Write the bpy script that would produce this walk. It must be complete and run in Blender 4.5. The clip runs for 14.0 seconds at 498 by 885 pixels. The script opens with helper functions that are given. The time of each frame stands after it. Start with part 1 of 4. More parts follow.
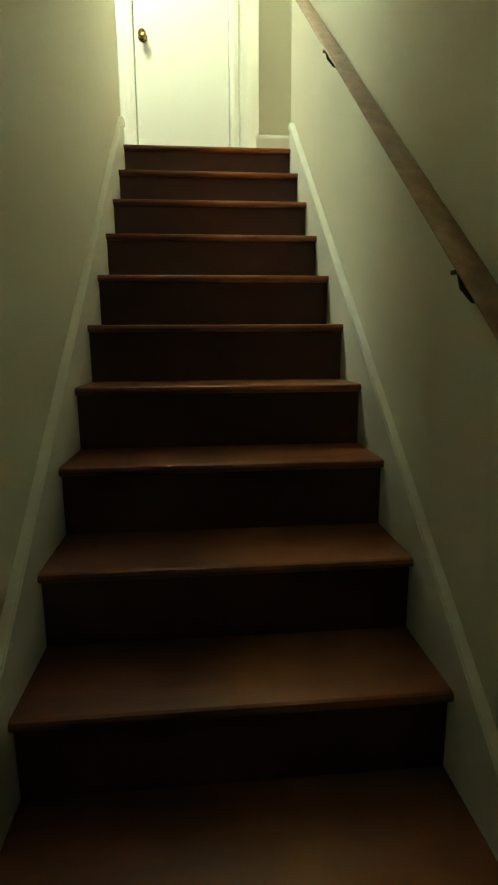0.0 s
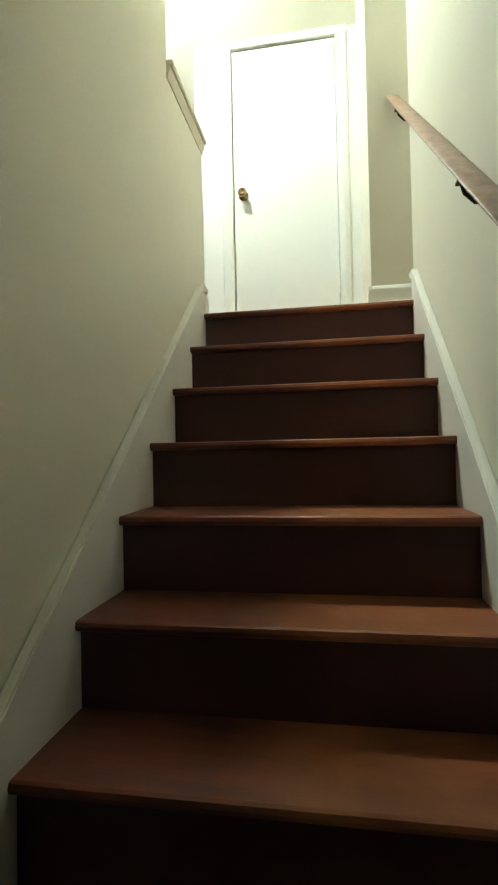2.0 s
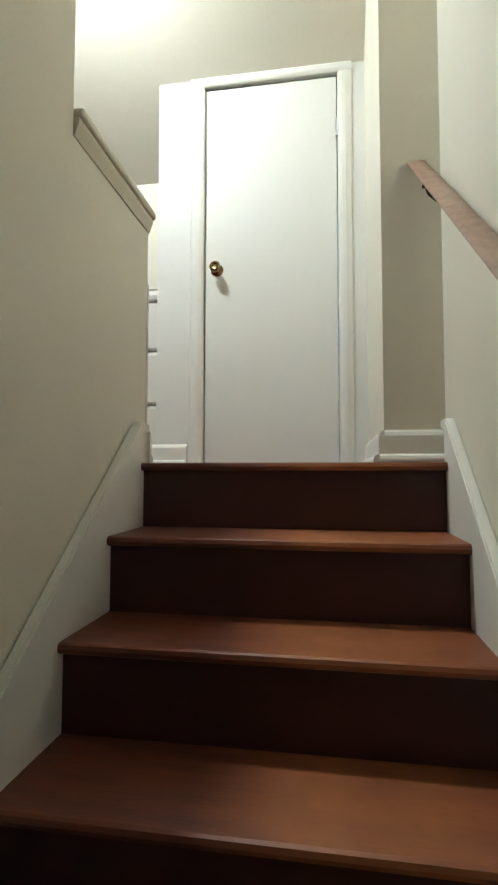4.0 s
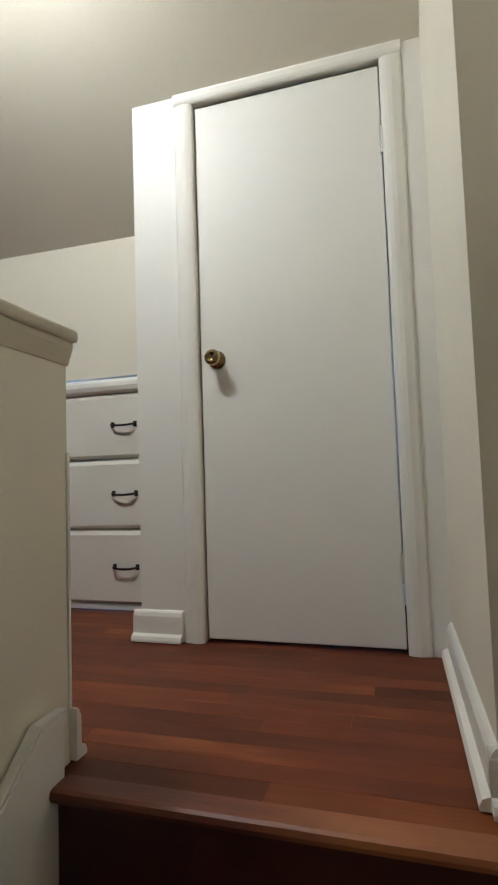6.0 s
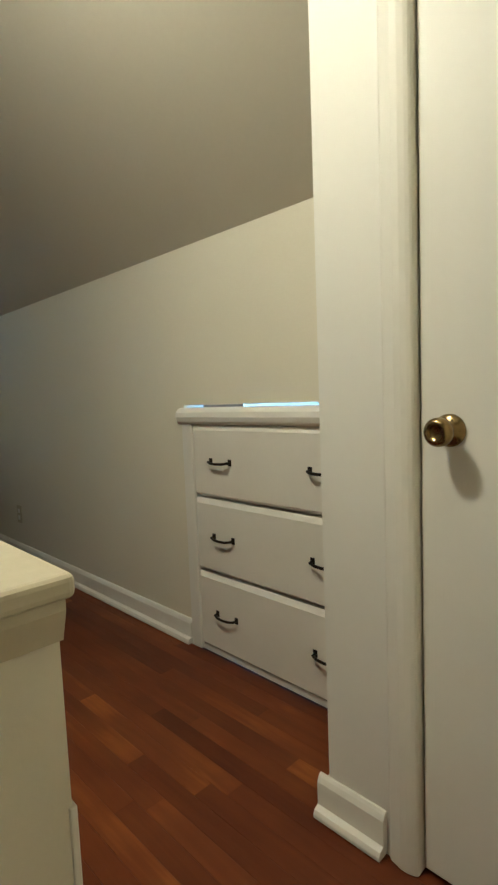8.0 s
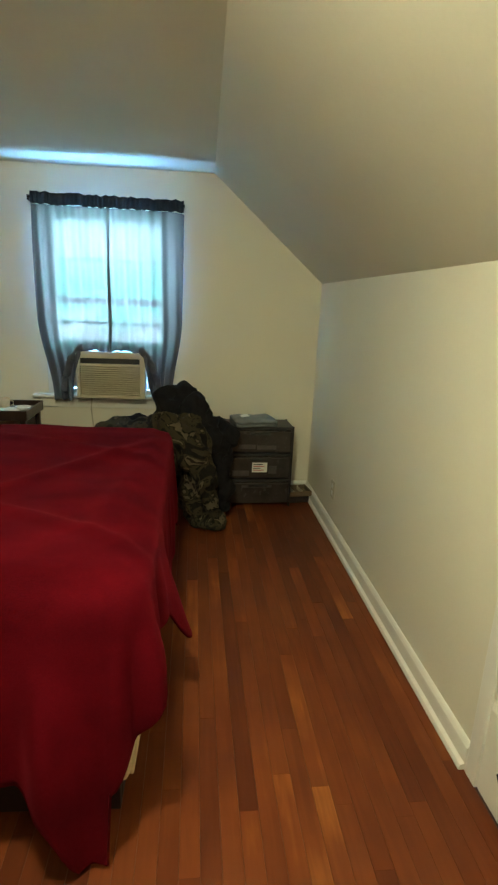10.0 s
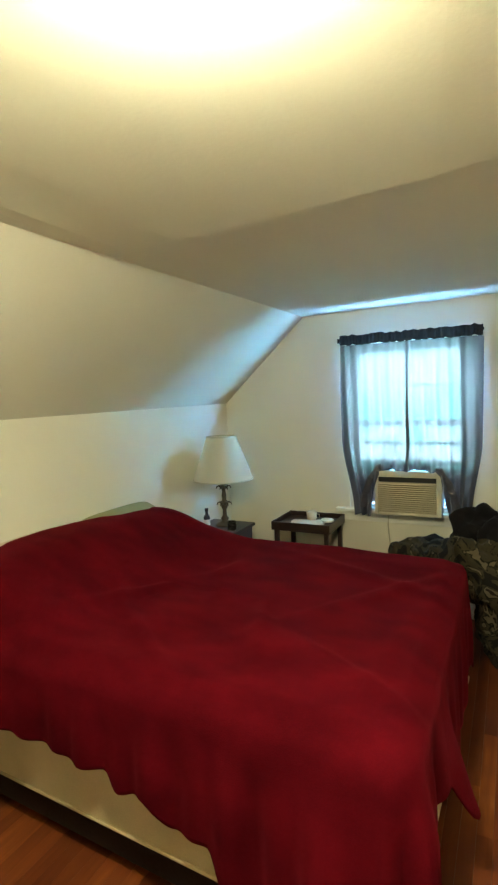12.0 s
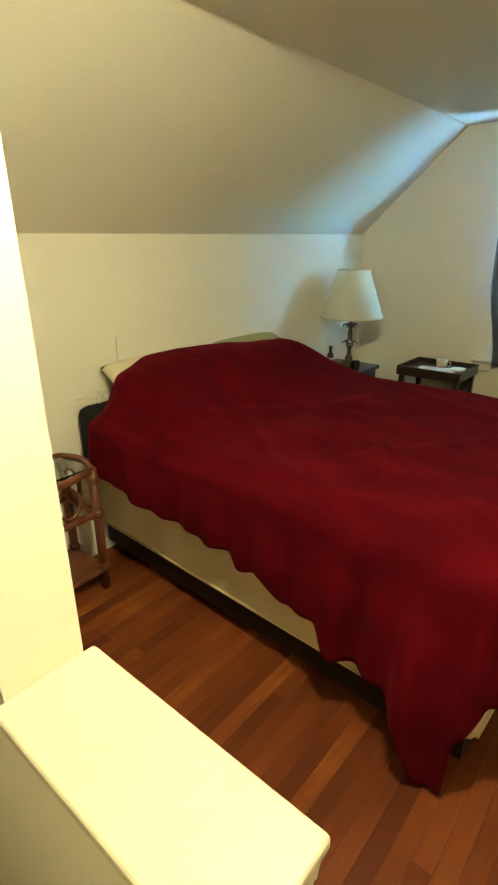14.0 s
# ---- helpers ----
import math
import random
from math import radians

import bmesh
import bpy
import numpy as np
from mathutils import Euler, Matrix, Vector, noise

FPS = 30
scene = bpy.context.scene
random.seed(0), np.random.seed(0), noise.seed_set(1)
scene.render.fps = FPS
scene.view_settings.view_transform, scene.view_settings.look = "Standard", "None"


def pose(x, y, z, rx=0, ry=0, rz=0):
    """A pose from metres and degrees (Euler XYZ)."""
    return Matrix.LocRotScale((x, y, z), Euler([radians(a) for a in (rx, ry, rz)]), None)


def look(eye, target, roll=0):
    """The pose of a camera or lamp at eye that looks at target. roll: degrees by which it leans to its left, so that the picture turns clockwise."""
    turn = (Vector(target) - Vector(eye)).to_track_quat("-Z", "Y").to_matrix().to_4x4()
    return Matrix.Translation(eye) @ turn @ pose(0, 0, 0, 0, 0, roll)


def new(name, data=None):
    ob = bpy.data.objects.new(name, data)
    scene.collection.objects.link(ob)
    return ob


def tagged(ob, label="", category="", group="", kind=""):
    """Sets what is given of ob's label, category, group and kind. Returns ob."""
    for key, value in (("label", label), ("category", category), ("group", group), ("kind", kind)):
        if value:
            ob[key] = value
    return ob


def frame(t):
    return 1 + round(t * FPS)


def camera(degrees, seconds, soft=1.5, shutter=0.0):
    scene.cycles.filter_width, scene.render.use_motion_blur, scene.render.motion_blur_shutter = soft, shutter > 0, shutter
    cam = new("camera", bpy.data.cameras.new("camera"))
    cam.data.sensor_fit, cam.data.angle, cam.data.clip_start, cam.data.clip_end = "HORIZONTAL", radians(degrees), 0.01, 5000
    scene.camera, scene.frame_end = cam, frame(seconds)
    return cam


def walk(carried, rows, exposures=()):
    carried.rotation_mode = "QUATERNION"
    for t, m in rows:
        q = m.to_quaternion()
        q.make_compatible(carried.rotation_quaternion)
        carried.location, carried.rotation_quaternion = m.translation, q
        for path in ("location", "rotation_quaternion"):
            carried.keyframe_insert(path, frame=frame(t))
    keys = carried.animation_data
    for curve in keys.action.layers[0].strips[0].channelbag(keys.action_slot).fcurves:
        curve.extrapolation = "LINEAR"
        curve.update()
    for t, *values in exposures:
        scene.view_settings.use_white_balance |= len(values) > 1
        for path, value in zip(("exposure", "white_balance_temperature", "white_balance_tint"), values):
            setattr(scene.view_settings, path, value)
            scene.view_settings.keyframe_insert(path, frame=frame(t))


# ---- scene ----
cam = camera(51.5, 14.0, soft=2.3)
PATH = [
    (0, (0.399, -3.092, -1.07), (0.571, -1.135, -1.444), -0.4),
    (0.5, (0.447, -3.061, -1.0), (0.347, -1.071, -1.179), -1.8),
    (1, (0.47, -2.813, -0.98), (0.26, -0.825, -1.054), -1.3),
    (1.5, (0.494, -2.498, -0.781), (0.23, -0.515, -0.783), -0.5),
    (2, (0.575, -2.261, -0.638), (0.243, -0.289, -0.597), -1.2),
    (2.5, (0.559, -2.077, -0.498), (0.2, -0.11, -0.487), -0.3),
    (3, (0.558, -1.927, -0.365), (0.253, 0.049, -0.31), 2.0),
    (3.5, (0.596, -1.718, -0.148), (0.278, 0.251, -0.004), 0.6),
    (3.7, (0.594, -1.638, -0.103), (0.279, 0.333, 0.033), 0.2),
    (5.8, (0.571, -0.925, 0.509), (0.164, 1.032, 0.584), -1.3),
    (6, (0.615, -0.809, 0.544), (0.074, 1.112, 0.67), -1.9),
    (6.5, (0.529, -0.656, 0.674), (-0.214, 1.2, 0.743), -2.4),
    (7, (0.486, -0.491, 0.854), (-0.403, 1.301, 0.825), -0.9),
    (7.2, (0.513, -0.416, 0.875), (-0.496, 1.31, 0.809), -1.3),
    (9.3, (0.257, 0.173, 1.336), (-1.596, 0.812, 0.938), 0.1),
    (9.5, (0.209, 0.183, 1.371), (-1.681, 0.662, 0.926), 0.6),
    (10, (0.079, 0.246, 1.432), (-1.84, 0.462, 0.912), 2.5),
    (10.5, (0.05, 0.288, 1.498), (-1.892, 0.243, 1.021), 2.8),
    (11, (0.076, 0.413, 1.621), (-1.853, 0.032, 1.259), 0.7),
    (11.5, (0.123, 0.35, 1.649), (-1.759, -0.29, 1.422), -1.3),
    (12, (0.159, 0.334, 1.664), (-1.614, -0.573, 1.476), -2.4),
    (12.5, (0.176, 0.305, 1.659), (-1.445, -0.84, 1.413), -3.1),
    (13, (0.185, 0.294, 1.64), (-1.334, -0.954, 1.272), -3.2),
    (13.5, (0.187, 0.31, 1.608), (-1.314, -0.902, 1.081), -2.4),
    (14, (0.2, 0.302, 1.556), (-1.215, -0.909, 0.825), -0.5),
]
EXPOSURES = [(0, 0.6, 5400, -12), (0.5, 0.72, 5000, -8), (1.0, 0.85, 4900, 0), (1.5, 0.8, 4800, 4), (2.5, 0.28, 4750, 9), (3.5, -0.1, 4750, 17), (6.0, -1.08, 4950, 28), (7.2, -1.42, 5250, 26),
             (9.5, -0.42, 6250, 6), (10.5, -0.12, 6150, 6), (11.5, 0.05, 6100, 6), (12.5, -0.05, 6550, 8), (14, -0.1, 6900, 6)]
walk(cam, [(t, look(eye, target, roll)) for t, eye, target, roll in PATH], EXPOSURES)

# ---------------------------------------------------------------- light
world = bpy.data.worlds.new("sky")
scene.world = world
world.use_nodes = True
wn = world.node_tree
sky = wn.nodes.new("ShaderNodeTexSky")
sky.sky_type, sky.sun_disc = 'NISHITA', False
sky.sun_elevation, sky.sun_rotation = radians(48), radians(60)
wn.links.new(sky.outputs[0], wn.nodes["Background"].inputs[0])
wn.nodes["Background"].inputs[1].default_value = 0.12
sun = new("sun", bpy.data.lights.new("sun", "SUN"))
sun.data.energy, sun.data.angle, sun.data.color = 2.5, radians(0.6), (1.0, 0.95, 0.88)
sun.matrix_world = look((6, 4, 9), (0, 0, 0))
BULB_POWER = 480.0
BULB_COLOR = (1.0, 0.93, 0.60)
DAY_POWER = 220.0

# ---------------------------------------------------------------- plan
RISE, RUN, STEPS = 0.200, 0.240, 14
SL, SR = 0.0, 0.914            # inner faces of the stair's skirt boards
WL, WR = -0.02, 0.934          # stair walls
WALL_T = 0.15
YK, YL = 1.148, -1.848          # knee walls
ZK = 1.588
YCR, YCL, ZC = 0.335, -1.126, 2.243
XW = -3.71                    # window wall
XCR = -1.48                    # crease across the ceiling
YD = 0.806                     # closet wall
SLOPE = 0.855
ZCR = ZK + SLOPE * (YK - YCR)  # the flat ceiling rises slightly to the north slope
YH = -0.425                    # end of the full-height stair wall
Y_END = -4.35                  # foot of the stair
Z_LOW = -STEPS * RISE


# ---------------------------------------------------------------- helpers
def put(name, bm, material, smooth=False):
    me = bpy.data.meshes.new(name)
    bmesh.ops.recalc_face_normals(bm, faces=bm.faces)
    bm.to_mesh(me)
    bm.free()
    me.materials.append(material)
    if smooth:
        for p in me.polygons:
            p.use_smooth = True
    return new(name, me)


def part(name, bm, material, parent, label="", smooth=False):
    ob = put(name, bm, material, smooth)
    ob.parent = parent
    return tagged(ob, label)


def structure(name, bm, material, label, category, smooth=False):
    return tagged(put(name, bm, material, smooth), label, category, kind="structure")


def thing(name, x, y, z, label, category, rz=0.0, group=""):
    ob = new(name)
    ob.empty_display_size = 0.1
    ob.matrix_world = pose(x, y, z, 0, 0, rz)
    return tagged(ob, label, category, group)


def box(bm, x0, x1, y0, y1, z0, z1, bevel=0.0, seg=2):
    m = Matrix.LocRotScale(((x0 + x1) / 2, (y0 + y1) / 2, (z0 + z1) / 2), None, (abs(x1 - x0), abs(y1 - y0), abs(z1 - z0)))
    made = bmesh.ops.create_cube(bm, size=1.0, matrix=m)
    if bevel:
        edges = {e for v in made["verts"] for e in v.link_edges}
        bmesh.ops.bevel(bm, geom=list(edges), offset=bevel, segments=seg, affect='EDGES', profile=0.5)
    return bm


def boxes(*dims, bevel=0.0):
    bm = bmesh.new()
    for d in dims:
        box(bm, *d, bevel=bevel)
    return bm


def prism(bm, outline, a0, a1, axis="x"):
    """A flat outline drawn out from a0 to a1 along an axis; the outline lies in the other two axes, in their order."""
    def at(p, a):
        return {"x": (a, p[0], p[1]), "y": (p[0], a, p[1]), "z": (p[0], p[1], a)}[axis]
    low = [bm.verts.new(at(p, a0)) for p in outline]
    high = [bm.verts.new(at(p, a1)) for p in outline]
    n = len(outline)
    bm.faces.new(low), bm.faces.new(high[::-1])
    for i in range(n):
        bm.faces.new((low[i], high[i], high[(i + 1) % n], low[(i + 1) % n]))
    return bm


def lathe(bm, profile, cx=0, cy=0, n=24, turn=None):
    """A profile of (radius, height) turned round the z axis; turn carries it elsewhere."""
    rings = []
    for r, z in profile:
        ring = []
        for i in range(n):
            a = 2 * math.pi * i / n
            p = Vector((cx + r * math.cos(a), cy + r * math.sin(a), z))
            ring.append(bm.verts.new(turn @ p if turn else p))
        rings.append(ring)
    for a, b in zip(rings, rings[1:]):
        for i in range(n):
            bm.faces.new((a[i], a[(i + 1) % n], b[(i + 1) % n], b[i]))
    bm.faces.new(rings[0][::-1]), bm.faces.new(rings[-1])
    return bm


def tube(bm, points, radius, n=10, taper=1.0):
    pts = [Vector(p) for p in points]
    rings = []
    up = Vector((0.13, 0.31, 1)).normalized()
    for i, p in enumerate(pts):
        d = (pts[min(i + 1, len(pts) - 1)] - pts[max(i - 1, 0)]).normalized()
        u = d.cross(up)
        if u.length < 1e-3:
            u = d.cross(Vector((1, 0, 0)))
        u.normalize()
        v = d.cross(u)
        r = radius * (1 + (taper - 1) * i / max(1, len(pts) - 1))
        rings.append([bm.verts.new(p + r * (math.cos(2 * math.pi * k / n) * u + math.sin(2 * math.pi * k / n) * v)) for k in range(n)])
    for a, b in zip(rings, rings[1:]):
        for k in range(n):
            bm.faces.new((a[k], a[(k + 1) % n], b[(k + 1) % n], b[k]))
    bm.faces.new(rings[0][::-1]), bm.faces.new(rings[-1])
    return bm


def smoothstep(a, b, x):
    x = min(1.0, max(0.0, (x - a) / (b - a)))
    return x * x * (3 - 2 * x)


def bumpy(x, y, z=0.0, scale=1.0):
    return noise.noise(Vector((x * scale, y * scale, z * scale)))


# ---------------------------------------------------------------- materials
def material(name, color, rough=0.6, metal=0.0, vary=0.06, scale=3.0, grain=60.0, bump=0.1, tint=None, stretch=(1, 1, 1),
             island=0.0, coat=0.0, spec=0.5, random_object=0.0):
    m = bpy.data.materials.new(name)
    m.use_nodes = True
    nt = m.node_tree
    bsdf = nt.nodes["Principled BSDF"]
    co = nt.nodes.new("ShaderNodeTexCoord")
    mp = nt.nodes.new("ShaderNodeMapping")
    mp.inputs["Scale"].default_value = stretch
    nt.links.new(co.outputs["Object"], mp.inputs[0])
    big, fine = nt.nodes.new("ShaderNodeTexNoise"), nt.nodes.new("ShaderNodeTexNoise")
    for n, s, d in ((big, scale, 4), (fine, grain, 6)):
        n.inputs["Scale"].default_value, n.inputs["Detail"].default_value = s, d
        nt.links.new(mp.outputs[0], n.inputs["Vector"])
    ramp = nt.nodes.new("ShaderNodeMix")
    ramp.data_type = 'RGBA'
    other = tint or tuple(c * (1 - 2.2 * vary) for c in color)
    ramp.inputs["A"].default_value = (*color, 1)
    ramp.inputs["B"].default_value = (*other, 1)
    add = nt.nodes.new("ShaderNodeMath")
    add.operation = 'MULTIPLY_ADD'
    nt.links.new(big.outputs["Fac"], add.inputs[0])
    add.inputs[1].default_value = 1.7
    add.inputs[2].default_value = -0.35
    mixf = nt.nodes.new("ShaderNodeMath")
    mixf.operation, mixf.use_clamp = 'MULTIPLY_ADD', True
    nt.links.new(fine.outputs["Fac"], mixf.inputs[0])
    mixf.inputs[1].default_value = 0.45
    sub = nt.nodes.new("ShaderNodeMath")
    sub.operation = 'SUBTRACT'
    nt.links.new(add.outputs[0], sub.inputs[0])
    sub.inputs[1].default_value = 0.22
    nt.links.new(sub.outputs[0], mixf.inputs[2])
    nt.links.new(mixf.outputs[0], ramp.inputs["Factor"])
    out = ramp.outputs["Result"]
    if random_object or island:
        hsv = nt.nodes.new("ShaderNodeHueSaturation")
        src = nt.nodes.new("ShaderNodeObjectInfo").outputs["Random"] if random_object else nt.nodes.new("ShaderNodeNewGeometry").outputs["Random Per Island"]
        rng = nt.nodes.new("ShaderNodeMapRange")
        k = random_object or island
        rng.inputs["To Min"].default_value, rng.inputs["To Max"].default_value = 1 - k, 1 + k
        nt.links.new(src, rng.inputs["Value"])
        nt.links.new(rng.outputs[0], hsv.inputs["Value"])
        nt.links.new(out, hsv.inputs["Color"])
        out = hsv.outputs["Color"]
    nt.links.new(out, bsdf.inputs["Base Color"])
    bsdf.inputs["Metallic"].default_value = metal
    bsdf.inputs["Specular IOR Level"].default_value = spec
    bsdf.inputs["Coat Weight"].default_value = coat
    rr = nt.nodes.new("ShaderNodeMapRange")
    rr.inputs["To Min"].default_value, rr.inputs["To Max"].default_value = max(0.02, rough - 0.08), min(1, rough + 0.08)
    nt.links.new(fine.outputs["Fac"], rr.inputs["Value"])
    nt.links.new(rr.outputs[0], bsdf.inputs["Roughness"])
    if bump:
        b = nt.nodes.new("ShaderNodeBump")
        b.inputs["Strength"].default_value, b.inputs["Distance"].default_value = bump, 0.004
        nt.links.new(fine.outputs["Fac"], b.inputs["Height"])
        nt.links.new(b.outputs[0], bsdf.inputs["Normal"])
    return m


WALL = material("cream_wall_paint", (0.80, 0.755, 0.62), 0.62, vary=0.03, scale=1.3, grain=90, bump=0.12)
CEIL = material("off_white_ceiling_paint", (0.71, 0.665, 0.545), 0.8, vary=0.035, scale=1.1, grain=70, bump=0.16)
TRIM = material("white_gloss_paint", (0.84, 0.82, 0.75), 0.5, vary=0.03, scale=5, grain=35, bump=0.02, spec=0.3)
DOORP = material("white_door_paint", (0.83, 0.815, 0.76), 0.5, vary=0.02, scale=2.5, grain=45, bump=0.012, spec=0.35)
DRAWERP = material("white_drawer_paint", (0.83, 0.80, 0.72), 0.4, vary=0.03, scale=4, grain=50, bump=0.05)
def oak():
    m = material("red_oak_floorboard", (0.2, 0.06, 0.02), 0.42, grain=22, bump=0.06, stretch=(1, 9, 9), spec=0.22)
    nt = m.node_tree
    info = nt.nodes.new("ShaderNodeObjectInfo")
    r = nt.nodes.new("ShaderNodeValToRGB")
    e = r.color_ramp.elements
    e[0].position, e[0].color = 0.0, (0.085, 0.0190, 0.0065, 1)
    e[1].position, e[1].color = 1.0, (0.380, 0.1400, 0.0290, 1)
    for p, c in ((0.35, (0.130, 0.0310, 0.0090, 1)), (0.62, (0.170, 0.0430, 0.0115, 1)), (0.82, (0.250, 0.0770, 0.0170, 1))):
        x = e.new(p)
        x.color = c
    co, add = nt.nodes.new("ShaderNodeTexCoord"), nt.nodes.new("ShaderNodeVectorMath")
    sc = nt.nodes.new("ShaderNodeVectorMath")
    sc.operation = 'SCALE'
    sc.inputs["Scale"].default_value = 3.0
    nt.links.new(info.outputs["Location"], sc.inputs[0])
    nt.links.new(co.outputs["Object"], add.inputs[0])
    nt.links.new(sc.outputs[0], add.inputs[1])
    mp = nt.nodes.new("ShaderNodeMapping")
    mp.inputs["Scale"].default_value = (2.2, 26, 26)
    nt.links.new(add.outputs[0], mp.inputs[0])
    grain, blot = nt.nodes.new("ShaderNodeTexNoise"), nt.nodes.new("ShaderNodeTexNoise")
    grain.inputs["Scale"].default_value, grain.inputs["Detail"].default_value, grain.inputs["Distortion"].default_value = 1.6, 6, 0.6
    blot.inputs["Scale"].default_value, blot.inputs["Detail"].default_value = 2.4, 3
    nt.links.new(mp.outputs[0], grain.inputs["Vector"])
    nt.links.new(add.outputs[0], blot.inputs["Vector"])
    k = nt.nodes.new("ShaderNodeMath")
    k.operation = 'MULTIPLY_ADD'
    nt.links.new(blot.outputs["Fac"], k.inputs[0])
    k.inputs[1].default_value = 1.25
    half = nt.nodes.new("ShaderNodeMath")
    half.operation = 'MULTIPLY_ADD'
    half.inputs[1].default_value, half.inputs[2].default_value = 0.62, 0.08
    nt.links.new(info.outputs["Random"], half.inputs[0])
    nt.links.new(half.outputs[0], k.inputs[2])
    k2 = nt.nodes.new("ShaderNodeMath")
    k2.operation = 'MULTIPLY_ADD'
    nt.links.new(grain.outputs["Fac"], k2.inputs[0])
    k2.inputs[1].default_value = 0.55
    nt.links.new(k.outputs[0], k2.inputs[2])
    k3 = nt.nodes.new("ShaderNodeMath")
    k3.operation, k3.use_clamp = 'SUBTRACT', True
    nt.links.new(k2.outputs[0], k3.inputs[0])
    k3.inputs[1].default_value = 0.90
    nt.links.new(k3.outputs[0], r.inputs[0])
    nt.links.new(r.outputs[0], nt.nodes["Principled BSDF"].inputs["Base Color"])
    return m


OAK = oak()
STAIRWOOD = material("dark_red_stair_wood", (0.20, 0.052, 0.017), 0.46, vary=0.2, scale=3, grain=26, bump=0.12, tint=(0.075, 0.021, 0.012),
                     stretch=(1, 8, 8), random_object=0.1)
def worn(m):
    """Varnish walked off the middle of each tread, in uneven patches, with lamplight painted in towards the right."""
    nt = m.node_tree
    bsdf = nt.nodes["Principled BSDF"]
    old = bsdf.inputs["Base Color"].links[0].from_socket
    co, sep = nt.nodes.new("ShaderNodeTexCoord"), nt.nodes.new("ShaderNodeSeparateXYZ")
    nt.links.new(co.outputs["Object"], sep.inputs[0])
    n = nt.nodes.new("ShaderNodeTexNoise")
    n.inputs["Scale"].default_value, n.inputs["Detail"].default_value = 7.0, 5
    nt.links.new(co.outputs["Object"], n.inputs["Vector"])
    # lighter right half: lamplight put into the colour along with the wear
    band = nt.nodes.new("ShaderNodeValToRGB")
    e = band.color_ramp.elements
    e[0].position, e[0].color = 0.34, (0, 0, 0, 1)
    e[1].position, e[1].color = 0.90, (0.45, 0.45, 0.45, 1)
    mid = e.new(0.56)
    mid.color = (1, 1, 1, 1)
    nt.links.new(sep.outputs["X"], band.inputs[0])
    k = nt.nodes.new("ShaderNodeMath")
    k.operation, k.use_clamp = 'MULTIPLY', True
    nt.links.new(band.outputs[0], k.inputs[0])
    nt.links.new(n.outputs["Fac"], k.inputs[1])
    mix = nt.nodes.new("ShaderNodeMix")
    mix.data_type = 'RGBA'
    nt.links.new(k.outputs[0], mix.inputs["Factor"])
    nt.links.new(old, mix.inputs["A"])
    mix.inputs["B"].default_value = (0.50, 0.19, 0.05, 1)
    nt.links.new(mix.outputs["Result"], bsdf.inputs["Base Color"])


worn(STAIRWOOD)
# one dark brown for every riser, darker than the treads
RISERWOOD = material("dark_brown_riser", (0.065, 0.016, 0.012), 0.5, vary=0.15, scale=3, grain=30, bump=0.1, stretch=(1, 6, 6))
CAPPAINT = material("cream_cap_paint", (0.62, 0.565, 0.42), 0.42, vary=0.06, scale=7, grain=60, bump=0.08)
SUBFLOOR = material("subfloor", (0.06, 0.03, 0.02), 0.8)
RAILWOOD = material("worn_handrail_wood", (0.46, 0.30, 0.19), 0.42, vary=0.2, scale=4, grain=30, bump=0.1, tint=(0.22, 0.11, 0.07), stretch=(9, 1, 9))
DARKMETAL = material("dark_bronze_metal", (0.035, 0.028, 0.022), 0.4, metal=0.8, vary=0.1, bump=0.05)
BRASS = material("worn_brass", (0.42, 0.30, 0.13), 0.25, metal=1.0, vary=0.2, scale=20, bump=0.03, tint=(0.16, 0.11, 0.05))
STEEL = material("painted_hinge", (0.62, 0.60, 0.54), 0.4, metal=0.3, bump=0.03)
BLANKET = material("dark_red_fleece", (0.096, 0.0021, 0.0060), 0.95, vary=0.2, scale=5.0, grain=260, bump=0.22, tint=(0.036, 0.0008, 0.0026), stretch=(1.6, 0.8, 1), spec=0.03)
b = BLANKET.node_tree.nodes["Principled BSDF"]
b.inputs["Sheen Weight"].default_value, b.inputs["Sheen Roughness"].default_value = 0.12, 0.4
b.inputs["Sheen Tint"].default_value = (0.8, 0.05, 0.09, 1)
BOXFAB = material("beige_box_spring_ticking", (0.74, 0.61, 0.36), 0.7, vary=0.18, scale=3.2, grain=150, bump=0.3)
BLACKFAB = material("black_fabric", (0.012, 0.011, 0.012), 0.9, vary=0.1, grain=120, bump=0.3, spec=0.15)
PILLOWC = material("cream_pillow_cotton", (0.66, 0.60, 0.42), 0.85, vary=0.06, scale=6, grain=120, bump=0.25)
PILLOWG = material("sage_green_pillow_cotton", (0.34, 0.36, 0.20), 0.85, vary=0.08, scale=6, grain=120, bump=0.25)
BEDRAIL = material("dark_bed_frame", (0.012, 0.008, 0.007), 0.6, vary=0.15, bump=0.1, spec=0.2)
RATTAN = material("reddish_rattan", (0.19, 0.06, 0.025), 0.4, vary=0.2, scale=14, grain=60, bump=0.2, tint=(0.07, 0.02, 0.011), coat=0.2)
DARKWOOD = material("espresso_wood", (0.035, 0.018, 0.013), 0.35, vary=0.15, scale=5, grain=40, bump=0.08, stretch=(1, 7, 7))
IRON = material("bronze_lamp_base", (0.06, 0.045, 0.03), 0.42, metal=0.6, vary=0.2, scale=18, bump=0.1, tint=(0.13, 0.10, 0.06))
ACPLASTIC = material("beige_plastic", (0.60, 0.54, 0.40), 0.5, vary=0.05, scale=6, grain=90, bump=0.04)
ACWHITE = material("light_grey_plastic", (0.62, 0.60, 0.54), 0.45, vary=0.05, scale=6, bump=0.04)
